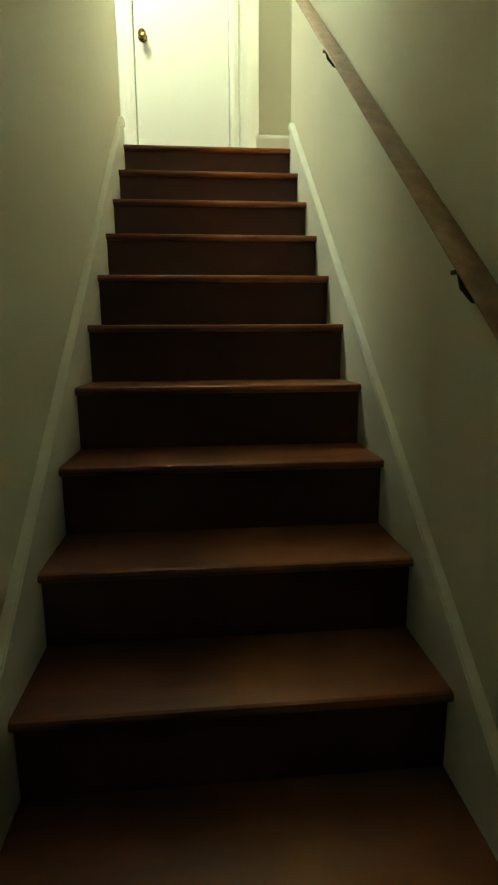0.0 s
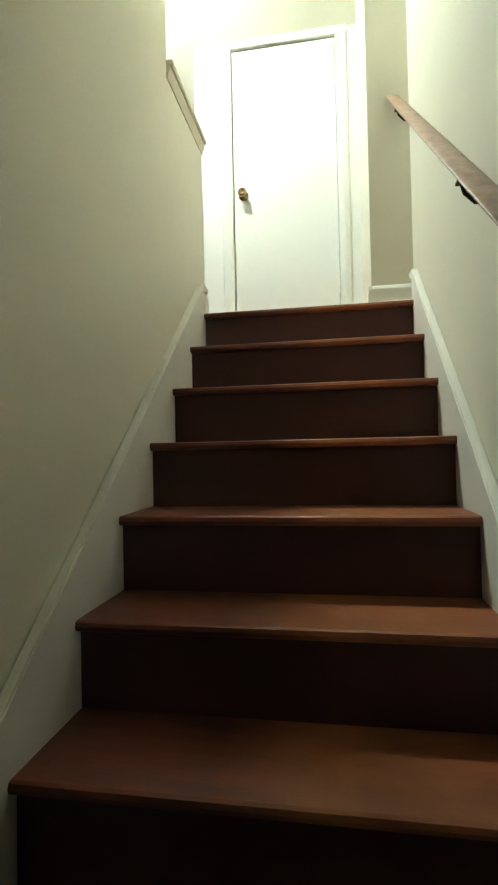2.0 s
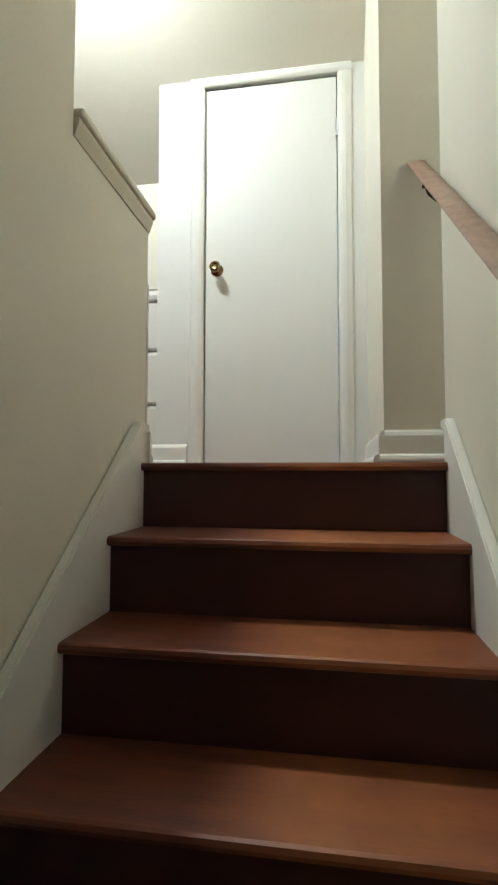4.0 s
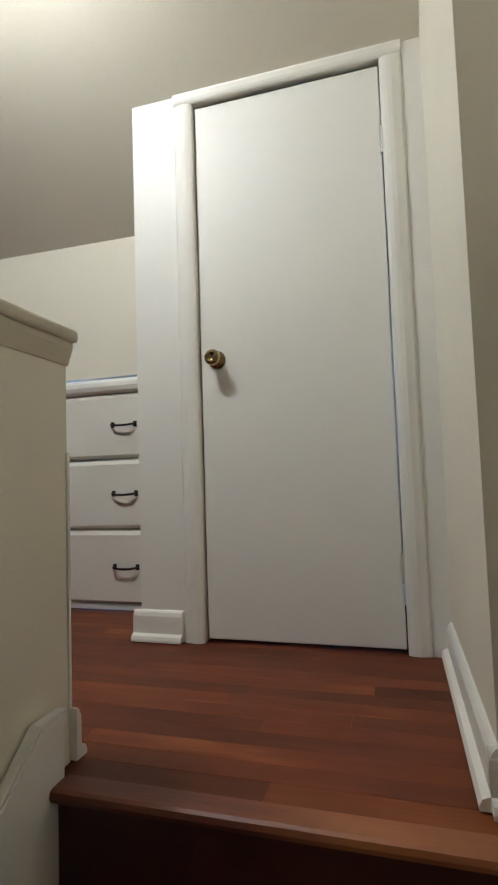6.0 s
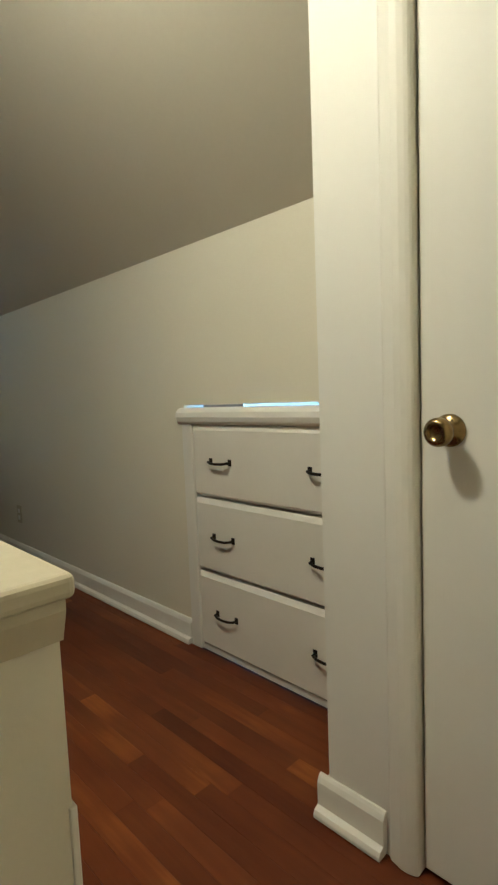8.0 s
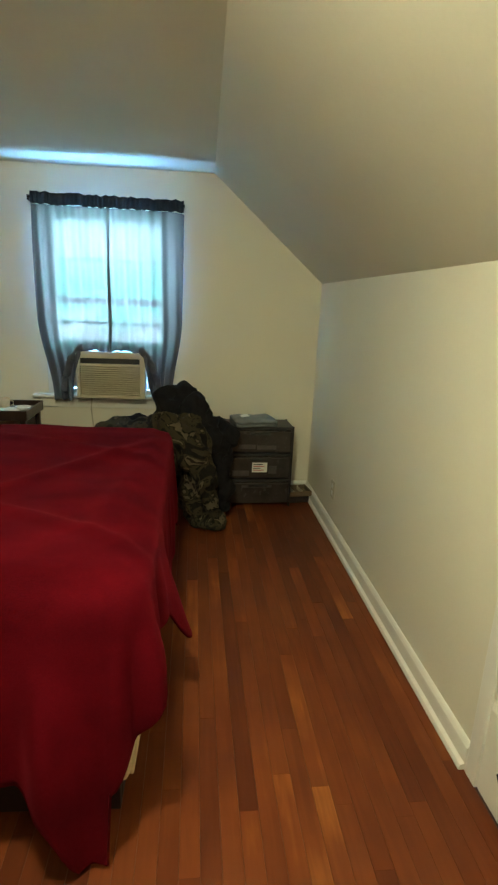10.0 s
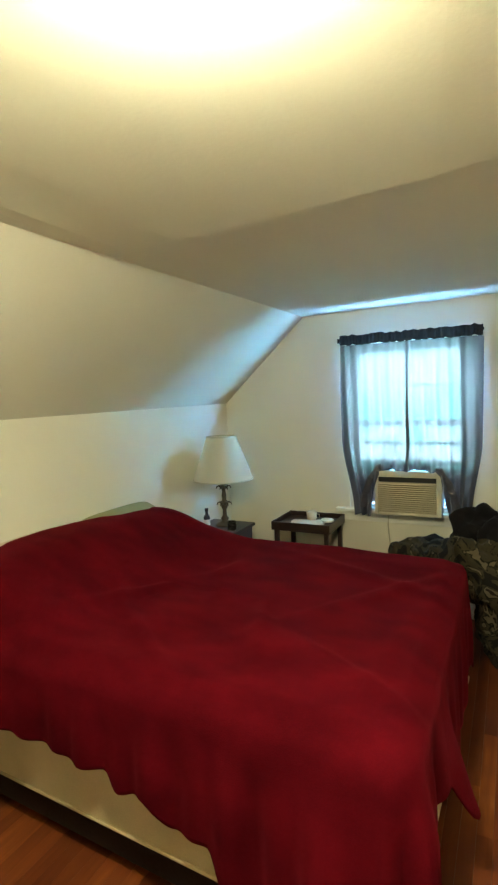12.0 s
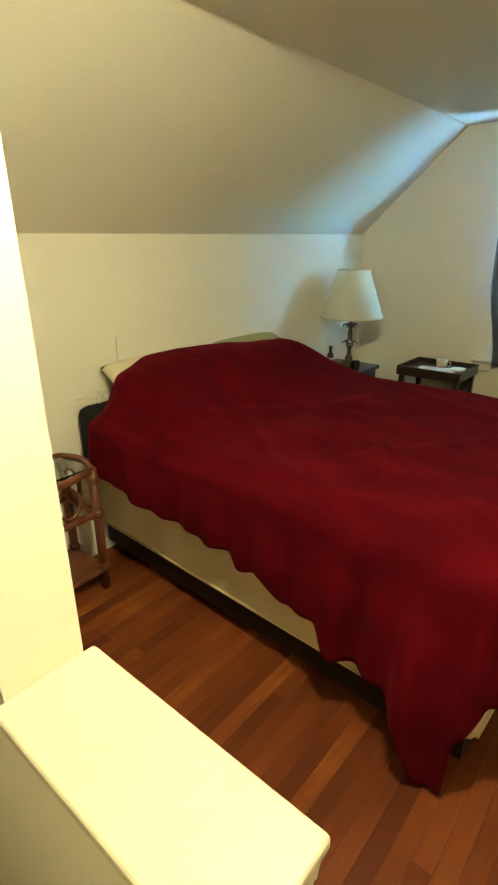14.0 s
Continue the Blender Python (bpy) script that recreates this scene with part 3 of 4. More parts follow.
prism(bm, [(0.02, 0.912), (-0.018, 0.912), (-0.027, 0.922), (-0.033, 0.940), (-0.030, 0.958), (-0.020, 0.970), (-0.004, 0.976), (0.02, 0.976)], -0.075, DRX1 - DRX0 + 0.06)
part("top_moulding", bm, TRIM, dresser)
bm = boxes((0, DRX1 - DRX0, -0.006, 0.02, 0.002, 0.026), bevel=0.003)
part("bottom_rail", bm, TRIM, dresser)
for z0, z1 in ((0.030, 0.330), (0.341, 0.625), (0.636, 0.908)):
    bm = bmesh.new()
    w = DRX1 - DRX0
    prism(bm, [(0.0, z0), (w, z0), (w, z1), (0.0, z1)], -0.004, 0.02, "y")
    lip = [(0.0, z0, -0.004), (w, z0, -0.004), (w, z1, -0.004), (0.0, z1, -0.004)]
    inn = [(0.014, z0 + 0.012, -0.018), (w - 0.014, z0 + 0.012, -0.018), (w - 0.014, z1 - 0.018, -0.018), (0.014, z1 - 0.018, -0.018)]
    a = [bm.verts.new((x, y, z)) for x, z, y in lip]
    b = [bm.verts.new((x, y, z)) for x, z, y in inn]
    for k in range(4):
        bm.faces.new((a[k], a[(k + 1) % 4], b[(k + 1) % 4], b[k]))
    bm.faces.new(b)
    drawer = part("drawer", bm, DRAWERP, dresser)
    zc = (z0 + z1) / 2 - 0.006
    for hx in (0.165, w - 0.185):
        bm = bmesh.new()
        tube(bm, [(hx - 0.052, -0.018, zc + 0.008), (hx - 0.050, -0.036, zc + 0.007), (hx - 0.03, -0.043, zc + 0.004), (hx, -0.045, zc + 0.003), (hx + 0.03, -0.043, zc + 0.004),
                  (hx + 0.050, -0.036, zc + 0.007), (hx + 0.052, -0.018, zc + 0.008)], 0.0048, 8)
        for s in (-0.052, 0.052):
            box(bm, hx + s - 0.008, hx + s + 0.008, -0.0225, -0.018, zc - 0.004, zc + 0.020, bevel=0.0015)
        part("handle", bm, DARKMETAL, drawer, "black bail handle")

# ---------------------------------------------------------------- ceiling lamp over the landing
LX, LY = -0.40, 0.0
lamp = thing("ceiling_light", LX, LY, flat_z(LX, LY) - 0.011, "small lit frosted glass dome on a white ceiling plate", "ceiling light")
part("holder", lathe(bmesh.new(), [(0.104, 0.010), (0.104, -0.018), (0.100, -0.026), (0.06, -0.027)], n=40), TRIM, lamp, smooth=True)
part("dome", lathe(bmesh.new(), [(0.092, -0.0265), (0.092, -0.040), (0.085, -0.058), (0.068, -0.077), (0.042, -0.089), (0.008, -0.094)], n=36),
     emitter("frosted_glass_glow", BULB_COLOR, BULB_POWER), lamp, "glowing frosted glass dome", smooth=True)

# ---------------------------------------------------------------- window
win = thing("window_1", XW, 0, 0, "white double-hung window behind sheer curtains", "window")
tagged(win, kind="structure")
XO = -0.052
bm = bmesh.new()
for y0, y1, z0, z1 in ((WY0, WY0 + 0.035, WZ0, WZ1), (WY1 - 0.035, WY1, WZ0, WZ1), (WY0 + 0.035, WY1 - 0.035, WZ1 - 0.035, WZ1), (WY0 + 0.035, WY1 - 0.035, WZ0, WZ0 + 0.03)):
    box(bm, XO - 0.045, XO + 0.045, y0, y1, z0, z1)
part("window_frame", bm, SASH, win)
YM = (WY0 + WY1) / 2
for z0, z1, xo in ((WZ0 + 0.33, 1.42, XO + 0.012), (1.385, WZ1 - 0.036, XO - 0.022)):
    bm = bmesh.new()
    y0, y1 = WY0 + 0.036, WY1 - 0.036
    for d in ((y0, y0 + 0.04, z0, z1), (y1 - 0.04, y1, z0, z1), (y0 + 0.04, y1 - 0.04, z0, z0 + 0.04), (y0 + 0.04, y1 - 0.04, z1 - 0.04, z1),
              (YM - 0.011, YM + 0.011, z0 + 0.04, z1 - 0.04)):
        box(bm, xo - 0.014, xo + 0.014, d[0], d[1], d[2], d[3])
    box(bm, xo - 0.012, xo + 0.012, y0 + 0.04, YM - 0.011, (z0 + z1) / 2 - 0.01, (z0 + z1) / 2 + 0.01)
    box(bm, xo - 0.012, xo + 0.012, YM + 0.011, y1 - 0.04, (z0 + z1) / 2 - 0.01, (z0 + z1) / 2 + 0.01)
    sash = part("sash", bm, SASH, win)
    pane = part("pane", boxes((xo - 0.002, xo + 0.002, y0 + 0.038, y1 - 0.038, z0 + 0.038, z1 - 0.038)), GLASS, sash)
    pane.visible_shadow = False
part("window_sill", boxes((-0.04, 0.055, WY0 - 0.10, WY1 + 0.10, WZ0 - 0.028, WZ0 - 0.001), bevel=0.006), TRIM, win)
part("apron", boxes((0.0005, 0.016, WY0 - 0.06, WY1 + 0.06, WZ0 - 0.10, WZ0 - 0.029), bevel=0.003), TRIM, win)

# bright hazy day outside, far enough to be out of focus
day = bpy.data.materials.new("hazy_daylight")
day.use_nodes = True
nt = day.node_tree
em = nt.nodes.new("ShaderNodeEmission")
co = nt.nodes.new("ShaderNodeTexCoord")
sep = nt.nodes.new("ShaderNodeSeparateXYZ")
nt.links.new(co.outputs["Object"], sep.inputs[0])
ramp = nt.nodes.new("ShaderNodeValToRGB")
rng = nt.nodes.new("ShaderNodeMapRange")
rng.inputs["From Min"].default_value, rng.inputs["From Max"].default_value = 0.2, 2.6
nz = nt.nodes.new("ShaderNodeTexNoise")
nz.inputs["Scale"].default_value, nz.inputs["Detail"].default_value = 2.0, 4
nt.links.new(co.outputs["Object"], nz.inputs["Vector"])
ad = nt.nodes.new("ShaderNodeMath")
ad.operation = 'MULTIPLY_ADD'
nt.links.new(nz.outputs["Fac"], ad.inputs[0])
ad.inputs[1].default_value = 0.5
nt.links.new(sep.outputs["Z"], ad.inputs[2])
nt.links.new(ad.outputs[0], rng.inputs["Value"])
e = ramp.color_ramp.elements
e[0].position, e[0].color = 0.0, (0.20, 0.46, 1.0, 1)
e[1].position, e[1].color = 1.0, (0.22, 0.48, 1.0, 1)
for p, c in ((0.50, (0.26, 0.52, 1.0, 1)), (0.56, (0.05, 0.40, 0.56, 1)), (0.74, (0.06, 0.40, 0.56, 1)), (0.84, (0.22, 0.48, 1.0, 1))):
    x = e.new(p)
    x.color = c
nt.links.new(rng.outputs[0], ramp.inputs[0])
nt.links.new(ramp.outputs[0], em.inputs[0])
em.inputs[1].default_value = DAY_POWER
nt.links.new(em.outputs[0], nt.nodes["Material Output"].inputs["Surface"])
bm = bmesh.new()
vs = [bm.verts.new(p) for p in ((0, -4, -1.6), (0, 4, -1.6), (0, 4, 4.6), (0, -4, 4.6))]
bm.faces.new(vs)
bd = structure("backdrop", bm, day, "hazy bright daylight with trees outside the window", "backdrop")
bd.location = (XW - 0.75, -0.3, 0)

# ---------------------------------------------------------------- air conditioner
ac = thing("window_air_conditioner", XW, -0.322, 0.758, "beige window air conditioner with a slatted grille", "air conditioner")
AW, AH = 0.225, 0.315
bm = boxes((-0.35, 0.13, -AW, AW, 0.0, AH), bevel=0.008)
part("body", bm, ACWHITE, ac)
bm = bmesh.new()
for d in ((0.13, 0.165, -AW - 0.006, -AW + 0.02, -0.004, AH), (0.13, 0.165, AW - 0.03, AW + 0.006, -0.004, AH),
          (0.13, 0.165, -AW + 0.02, AW - 0.03, AH - 0.045, AH), (0.13, 0.165, -AW + 0.02, AW - 0.03, -0.004, 0.018), (0.13, 0.160, -AW + 0.02, AW - 0.03, 0.218, 0.232)):
    box(bm, *d, bevel=0.004)
part("front_frame", bm, ACPLASTIC, ac)
part("air_outlet", boxes((0.131, 0.150, -AW + 0.021, AW - 0.031, 0.233, AH - 0.046)), SLOT, ac, "dark louvred air outlet")
part("intake_back", boxes((0.131, 0.142, -AW + 0.021, AW - 0.031, 0.019, 0.217)), ACPLASTIC, ac)
for k in range(13):
    z = 0.028 + k * 0.0148
    bm = bmesh.new()
    prism(bm, [(0.143, z), (0.158, z - 0.003), (0.160, z + 0.002), (0.143, z + 0.007)], -AW + 0.021, AW - 0.031, "y")
    part("slat", bm, ACPLASTIC, ac)

# accordion side panels
for ya, yb in ((WY0 + 0.036, -0.322 - AW - 0.001), (-0.322 + AW + 0.001, WY1 - 0.036)):
    bm = bmesh.new()
    nfold = 10
    pts = [(-0.06 + (0.012 if k % 2 else 0.0), ya + (yb - ya) * k / nfold + 0.322) for k in range(nfold + 1)]
    prism(bm, pts + [(x - 0.006, y) for x, y in reversed(pts)], 0.03, AH + 0.012, "z")
    part("side_panel", bm, ACPLASTIC, ac, "pleated filler panel")

# cord of the air conditioner down the wall
bm = bmesh.new()
tube(bm, [(XW + 0.05, -0.46, 0.78), (XW + 0.075, -0.47, 0.745), (XW + 0.07, -0.48, 0.66), (XW + 0.03, -0.475, 0.5), (XW + 0.02, -0.47, 0.35), (XW + 0.02, -0.44, 0.15)], 0.004, 8)
cord_ob = part("power_cord", bm, CORD, ac, "thin pale power cord", smooth=True)
cord_ob.matrix_parent_inverse = ac.matrix_world.inverted()

# ---------------------------------------------------------------- curtains
XCU = XW + 0.10
RODZ = 2.027
curtain_rod = thing("curtain_rod", XCU, -0.335, RODZ, "slim dark curtain rod above the window", "curtain rod")
part("rod", tube(bmesh.new(), [(0, -0.475, 0), (0, 0.505, 0)], 0.009, 12), DARKMETAL, curtain_rod, smooth=True)
for s in (-1, 1):
    part("rod_bracket", boxes((-0.10, 0.004, s * 0.482 - 0.006, s * 0.482 + 0.006, -0.02, 0.012)), DARKMETAL, curtain_rod)


def curtain(y_in, y_out, seed, label, tuck=0.0):
    """One sheer panel: gathered on the rod, hanging past the air conditioner and pulled aside below it."""
    ob = thing("sheer_curtain", XCU, 0, RODZ, label, "curtain", group="sheer window curtains")
    nu, nv = 60, 46
    bm = bmesh.new()
    rows = []
    for j in range(nv + 1):
        v = j / nv
        row = []
        for i in range(nu + 1):
            u = i / nu
            y = y_in + (y_out - y_in) * u
            drop_in = 0.945 + 0.010 * math.sin(u * 17 + seed)       # rests on the unit
            drop_out = 1.30
            d = drop_in + (drop_out - drop_in) * smoothstep(0.40, 0.62, u)
            z = -0.04 - (d - 0.04) * v
            amp = 0.010 + 0.016 * v
            x = amp * math.sin(u * 38 + seed + 1.4 * math.sin(v * 2 + seed)) + 0.010 * bumpy(u * 6, v * 3, seed)
            low = smoothstep(0.55, 1.0, v)
            x += 0.085 * smoothstep(0.75, 1.0, v) * (1 - smoothstep(0.5, 0.75, u))
            y += (y_out - y_in) * 0.02 * math.sin(v * 5 + seed) * v
            y -= (y_out - y_in) * 0.16 * low * smoothstep(0.5, 1, u)
            x -= tuck * smoothstep(0.84, 1.0, u)           # the outer edge lies back to the wall
            row.append(bm.verts.new((x, y, z)))
        rows.append(row)
    for j in range(nv):
        for i in range(nu):
            bm.faces.new((rows[j][i], rows[j][i + 1], rows[j + 1][i + 1], rows[j + 1][i]))
    part("panel", bm, SHEER, ob, smooth=True)
    # ruffled header on the rod
    bm = bmesh.new()
    rows = []
    for j in range(7):
        a = j / 6
        row = []
        for i in range(91):
            u = i / 90
            y = y_in + (y_out - y_in) * u
            z = 0.030 + 0.012 * bumpy(u * 14, seed) - 0.072 * a
            x = 0.014 + 0.006 * math.sin(u * 120 + seed) * (1 - abs(a - 0.5)) + 0.004 * math.sin(a * math.pi)
            row.append(bm.verts.new((x, y, z)))
        rows.append(row)
    for j in range(6):
        for i in range(90):
            bm.faces.new((rows[j][i], rows[j][i + 1], rows[j + 1][i + 1], rows[j + 1][i]))
    bmesh.ops.solidify(bm, geom=bm.faces, thickness=0.003)
    part("header", bm, HEADER, ob, "gathered charcoal curtain header", smooth=True)
    return ob


def gathered(ob, pts, seed):
    """The foot of a panel, bunched over the unit and down beside it; its shade is painted dark."""
    bm = bmesh.new()
    path = []
    for a, b in zip(pts, pts[1:]):
        for i in range(9):
            path.append(Vector(a).lerp(Vector(b), i / 9))
    tube(bm, path, 0.024, 20)
    for v in bm.verts:
        n = noise.noise(v.co * 16 + Vector((seed, 0, 0))) + 0.6 * noise.noise(v.co * 37 + Vector((0, seed, 0)))
        v.co += Vector((0.020, 0.012, 0.016)) * n
    part("gathered_hem", bm, HEM, ob, "bunched hem of the curtain, painted dark where no daylight comes through", smooth=True)


left_panel = curtain(-0.315, -0.80, 0.3, "sheer blue-grey curtain hanging past the air conditioner")
right_panel = curtain(-0.330, 0.165, 2.1, "sheer blue-grey curtain bunched against the dark jacket", tuck=0.065)
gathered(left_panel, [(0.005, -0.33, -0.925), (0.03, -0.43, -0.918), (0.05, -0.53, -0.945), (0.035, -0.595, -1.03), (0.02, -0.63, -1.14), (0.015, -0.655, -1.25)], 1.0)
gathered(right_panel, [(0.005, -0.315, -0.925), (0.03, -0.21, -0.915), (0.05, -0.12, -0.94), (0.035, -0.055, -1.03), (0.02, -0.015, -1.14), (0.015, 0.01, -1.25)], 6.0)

# ---------------------------------------------------------------- bed
BED_TOP = 0.79
bed = thing("bed", -1.045, 0.09, 0.0, "queen bed with beige box spring, black mattress and dark frame", "bed", rz=-2.0)
BW, BL = 1.52, 1.93
bm = boxes((-BW, 0.0, -BL, 0.0, 0.168, 0.475), bevel=0.022)
box_spring = part("box_spring", bm, BOXFAB, bed, "beige quilted box spring")
bm = bmesh.new()
for z in (0.188, 0.455):
    tube(bm, [(0.003, -BL + 0.02, z), (0.004, -BL / 2, z), (0.003, -0.02, z)], 0.006, 8)
    tube(bm, [(-0.02, 0.003, z), (-BW / 2, 0.004, z), (-BW + 0.02, 0.003, z)], 0.006, 8)
part("piping", bm, BOXFAB, box_spring, smooth=True)
bm = boxes((-BW, -0.004, -BL, -0.004, 0.478, 0.75), bevel=0.05)
bmesh.ops.bisect_plane(bm, geom=bm.verts[:] + bm.edges[:] + bm.faces[:], plane_co=(0, -1.45, 0), plane_no=(0, 1, 0))
bmesh.ops.bisect_plane(bm, geom=bm.verts[:] + bm.edges[:] + bm.faces[:], plane_co=(0, -0.95, 0), plane_no=(0, 1, 0))
bmesh.ops.bisect_plane(bm, geom=bm.verts[:] + bm.edges[:] + bm.faces[:], plane_co=(0, -1.65, 0), plane_no=(0, 1, 0))
for v in bm.verts:                                    # slid off the box spring at the head
    f = smoothstep(-0.5, -BL, v.co.y)
    v.co.x += 0.085 * f * (1.0 if v.co.x > -BW / 2 else 0.3)
    if v.co.z > 0.6:
        v.co.z += 0.085 * smoothstep(-1.45, -1.80, v.co.y)
part("mattress", bm, BLACKFAB, bed, "mattress in a black cover")
for y0, y1, x0, x1 in ((-BL, -0.03, -0.055, -0.02), (-BL, -0.03, -BW + 0.02, -BW + 0.055), (-0.065, -0.03, -BW + 0.056, -0.056), (-BL, -BL + 0.035, -BW + 0.056, -0.056)):
    part("bed_rail", boxes((x0, x1, y0, y1, 0.060, 0.166), bevel=0.003), BEDRAIL, bed)
for x in (-0.09, -BW / 2, -BW + 0.09):
    for y in (-0.10, -BL / 2, -BL + 0.15):
        part("leg", lathe(bmesh.new(), [(0.026, 0.0), (0.028, 0.012), (0.018, 0.03), (0.018, 0.12)], x, y, 14), BEDRAIL, bed, smooth=True)


def pillow(name, w, h, t, m, material_, label):
    """A stuffed pillow: w by h, t thick, lying in its own xy plane."""
    ob = tagged(new(name), label, "pillow")
    bm = bmesh.new()
    n = 18
    for side in (1, -1):
        grid = []
        for j in range(n + 1):
            row = []
            for i in range(n + 1):
                u, v = 2 * i / n - 1, 2 * j / n - 1
                k = (1 - abs(u) ** 3.2) * (1 - abs(v) ** 3.2)
                pinch = 1 - 0.06 * (u * u * v * v)
                z = side * t / 2 * max(0, k) ** 0.55 + 0.008 * bumpy(u * 2, v * 2, side)
                if i in (0, n) or j in (0, n):
                    z = 0
                row.append(bm.verts.new((u * w / 2 * pinch * (1 - 0.03 * (1 - v * v) * abs(u)), v * h / 2 * pinch, z)))
            grid.append(row)
        for j in range(n):
            for i in range(n):
                bm.faces.new((grid[j][i], grid[j][i + 1], grid[j + 1][i + 1], grid[j + 1][i]))
    bmesh.ops.remove_doubles(bm, verts=bm.verts, dist=0.0005)
    part("cushion", bm, material_, ob, smooth=True)
    ob.matrix_world = m
    return ob


pillow("pillow", 0.68, 0.40, 0.10, pose(-1.515, -1.675, 0.895, -32, 0, 2), PILLOWC, "cream cotton pillow under the red blanket")
pillow("pillow", 0.64, 0.40, 0.11, pose(-2.20, -1.66, 0.905, -25, 0, -2), PILLOWG, "sage green cotton pillow under the red blanket")

def blanket():
    ob = thing("blanket", 0, 0, 0, "dark red fleece blanket spread over the bed, trailing at one corner", "blanket")
    x1, x0, y1, y0 = -1.035, -2.575, 0.12, -1.80     # edges of the mattress
    ymid, half = (y0 + y1) / 2, (y1 - y0) / 2
    loop = []                                         # (x, y, outward x, outward y, hang, run)

    def near_hang(y):
        keys = [(-1.72, 0.20), (-1.57, 0.23), (-1.15, 0.27), (-0.84, 0.29), (-0.78, 0.35), (-0.66, 0.32), (-0.58, 0.41), (-0.44, 0.39), (-0.36, 0.49),
                (-0.18, 0.49), (-0.10, 0.54), (-0.02, 0.75), (0.07, 0.76), (0.10, 0.60), (0.12, 0.52)]
        for (a, p), (b, q) in zip(keys, keys[1:]):
            if y <= b:
                return p + (q - p) * smoothstep(a, b, y)
        return keys[-1][1]

    def foot_hang(x):
        keys = [(-2.575, 0.46), (-1.9, 0.50), (-1.62, 0.40), (-1.48, 0.45), (-1.36, 0.28), (-1.13, 0.25), (-1.08, 0.25), (-1.035, 0.28)]
        for (a, p), (b, q) in zip(keys, keys[1:]):
            if x <= b:
                return p + (q - p) * smoothstep(a, b, x)
        return keys[-1][1]

    y_head = lambda x: y0 + 0.16 * smoothstep(-1.42, -1.08, x)    # drawn back at one head corner
    tilt = lambda y: 0.035 * (y1 - y)                 # the bed stands slightly askew
    R = 0.06
    n = 130
    for i in range(n):
        y = y_head(x1) + (y1 - R - y_head(x1)) * i / n
        loop.append((x1 - tilt(y) + 0.085 * smoothstep(-0.5, -1.8, y), y, 1, 0, near_hang(y)))
    for i in range(15):
        a = math.pi / 2 * i / 15
        loop.append((x1 - R + R * math.cos(a), y1 - R + R * math.sin(a), math.cos(a), math.sin(a), 0.50 - 0.018 * i))
    for i in range(90):
        x = x1 - R + (x0 + 2 * R - x1) * i / 90
        loop.append((x, y1, 0, 1, foot_hang(x)))
    for i in range(10):
        a = math.pi / 2 + math.pi / 2 * i / 10
        loop.append((x0 + R + R * math.cos(a), y1 - R + R * math.sin(a), math.cos(a), math.sin(a), 0.5))
    for i in range(60):
        y = y1 - R + (y0 - y1 + R) * i / 60
        loop.append((x0 - tilt(y), y, -1, 0, 0.42))
    for i in range(60):
        x = x0 - tilt(y0) + (x1 + 0.075 - x0) * i / 60
        loop.append((x, y_head(x) - 0.035 * math.sin(i / 60 * math.pi), 0, -1, 0.02))
    bm = bmesh.new()
    cx, cy = (x0 + x1) / 2, ymid

    def top_z(x, y):
        z = BED_TOP + 0.035 * smoothstep(-1.35, -1.65, y) + 0.018 * bumpy(x * 1.3, y * 1.3, 3) + 0.008 * bumpy(x * 5, y * 4, 7)
        head = smoothstep(-0.98, -1.60, y)
        side = smoothstep(-2.72, -2.42, x) * (1 - smoothstep(-1.22, -1.02, x))
        z += 0.175 * head * (0.10 + 0.90 * side) * (0.92 + 0.13 * math.sin((x + 2.1) * 3.2))
        # soft diagonal creases
        for (px, py, dx, dy, w, h) in ((-1.5, -0.5, 0.9, 0.35, 0.035, 0.018), (-1.9, -0.2, 0.7, -0.5, 0.04, 0.015), (-1.3, -0.9, 0.6, 0.8, 0.03, 0.017), (-2.1, -0.9, 0.95, 0.2, 0.04, 0.014),
                                      (-1.7, -1.05, 0.8, -0.35, 0.03, 0.015), (-1.35, -0.15, 0.5, 0.85, 0.03, 0.014), (-1.6, 0.0, 0.9, -0.1, 0.035, 0.012), (-2.2, -0.35, 0.4, 0.9, 0.04, 0.013), (-1.25, -1.35, 0.9, 0.5, 0.03, 0.014)):
            l = math.hypot(dx, dy)
            s = ((x - px) * -dy + (y - py) * dx) / l
            t = ((x - px) * dx + (y - py) * dy) / l
            z += h * math.exp(-(s / w) ** 2) * math.exp(-(t / 0.45) ** 2)
        return z

    rings = []
    K, D = 34, 26
    nl = len(loop)
    for k in range(K + 1):
        f = (k + 0.5) / (K + 1) if k < K else 1.0
        f = 0.015 + 0.985 * f
        ring = []
        for (x, y, ox, oy, h) in loop:
            ccx = max(x0 + 0.7, min(x1 - 0.7, x))
            ccy = max(y0 + 0.7, min(y1 - 0.7, y))
            px, py = ccx + (x - ccx) * f, ccy + (y - ccy) * f
            edge = 1 - f
            z = top_z(px, py) - 0.030 * (1 - smoothstep(0.0, 0.09, edge))
            ring.append(bm.verts.new((px, py, z)))
        rings.append(ring)
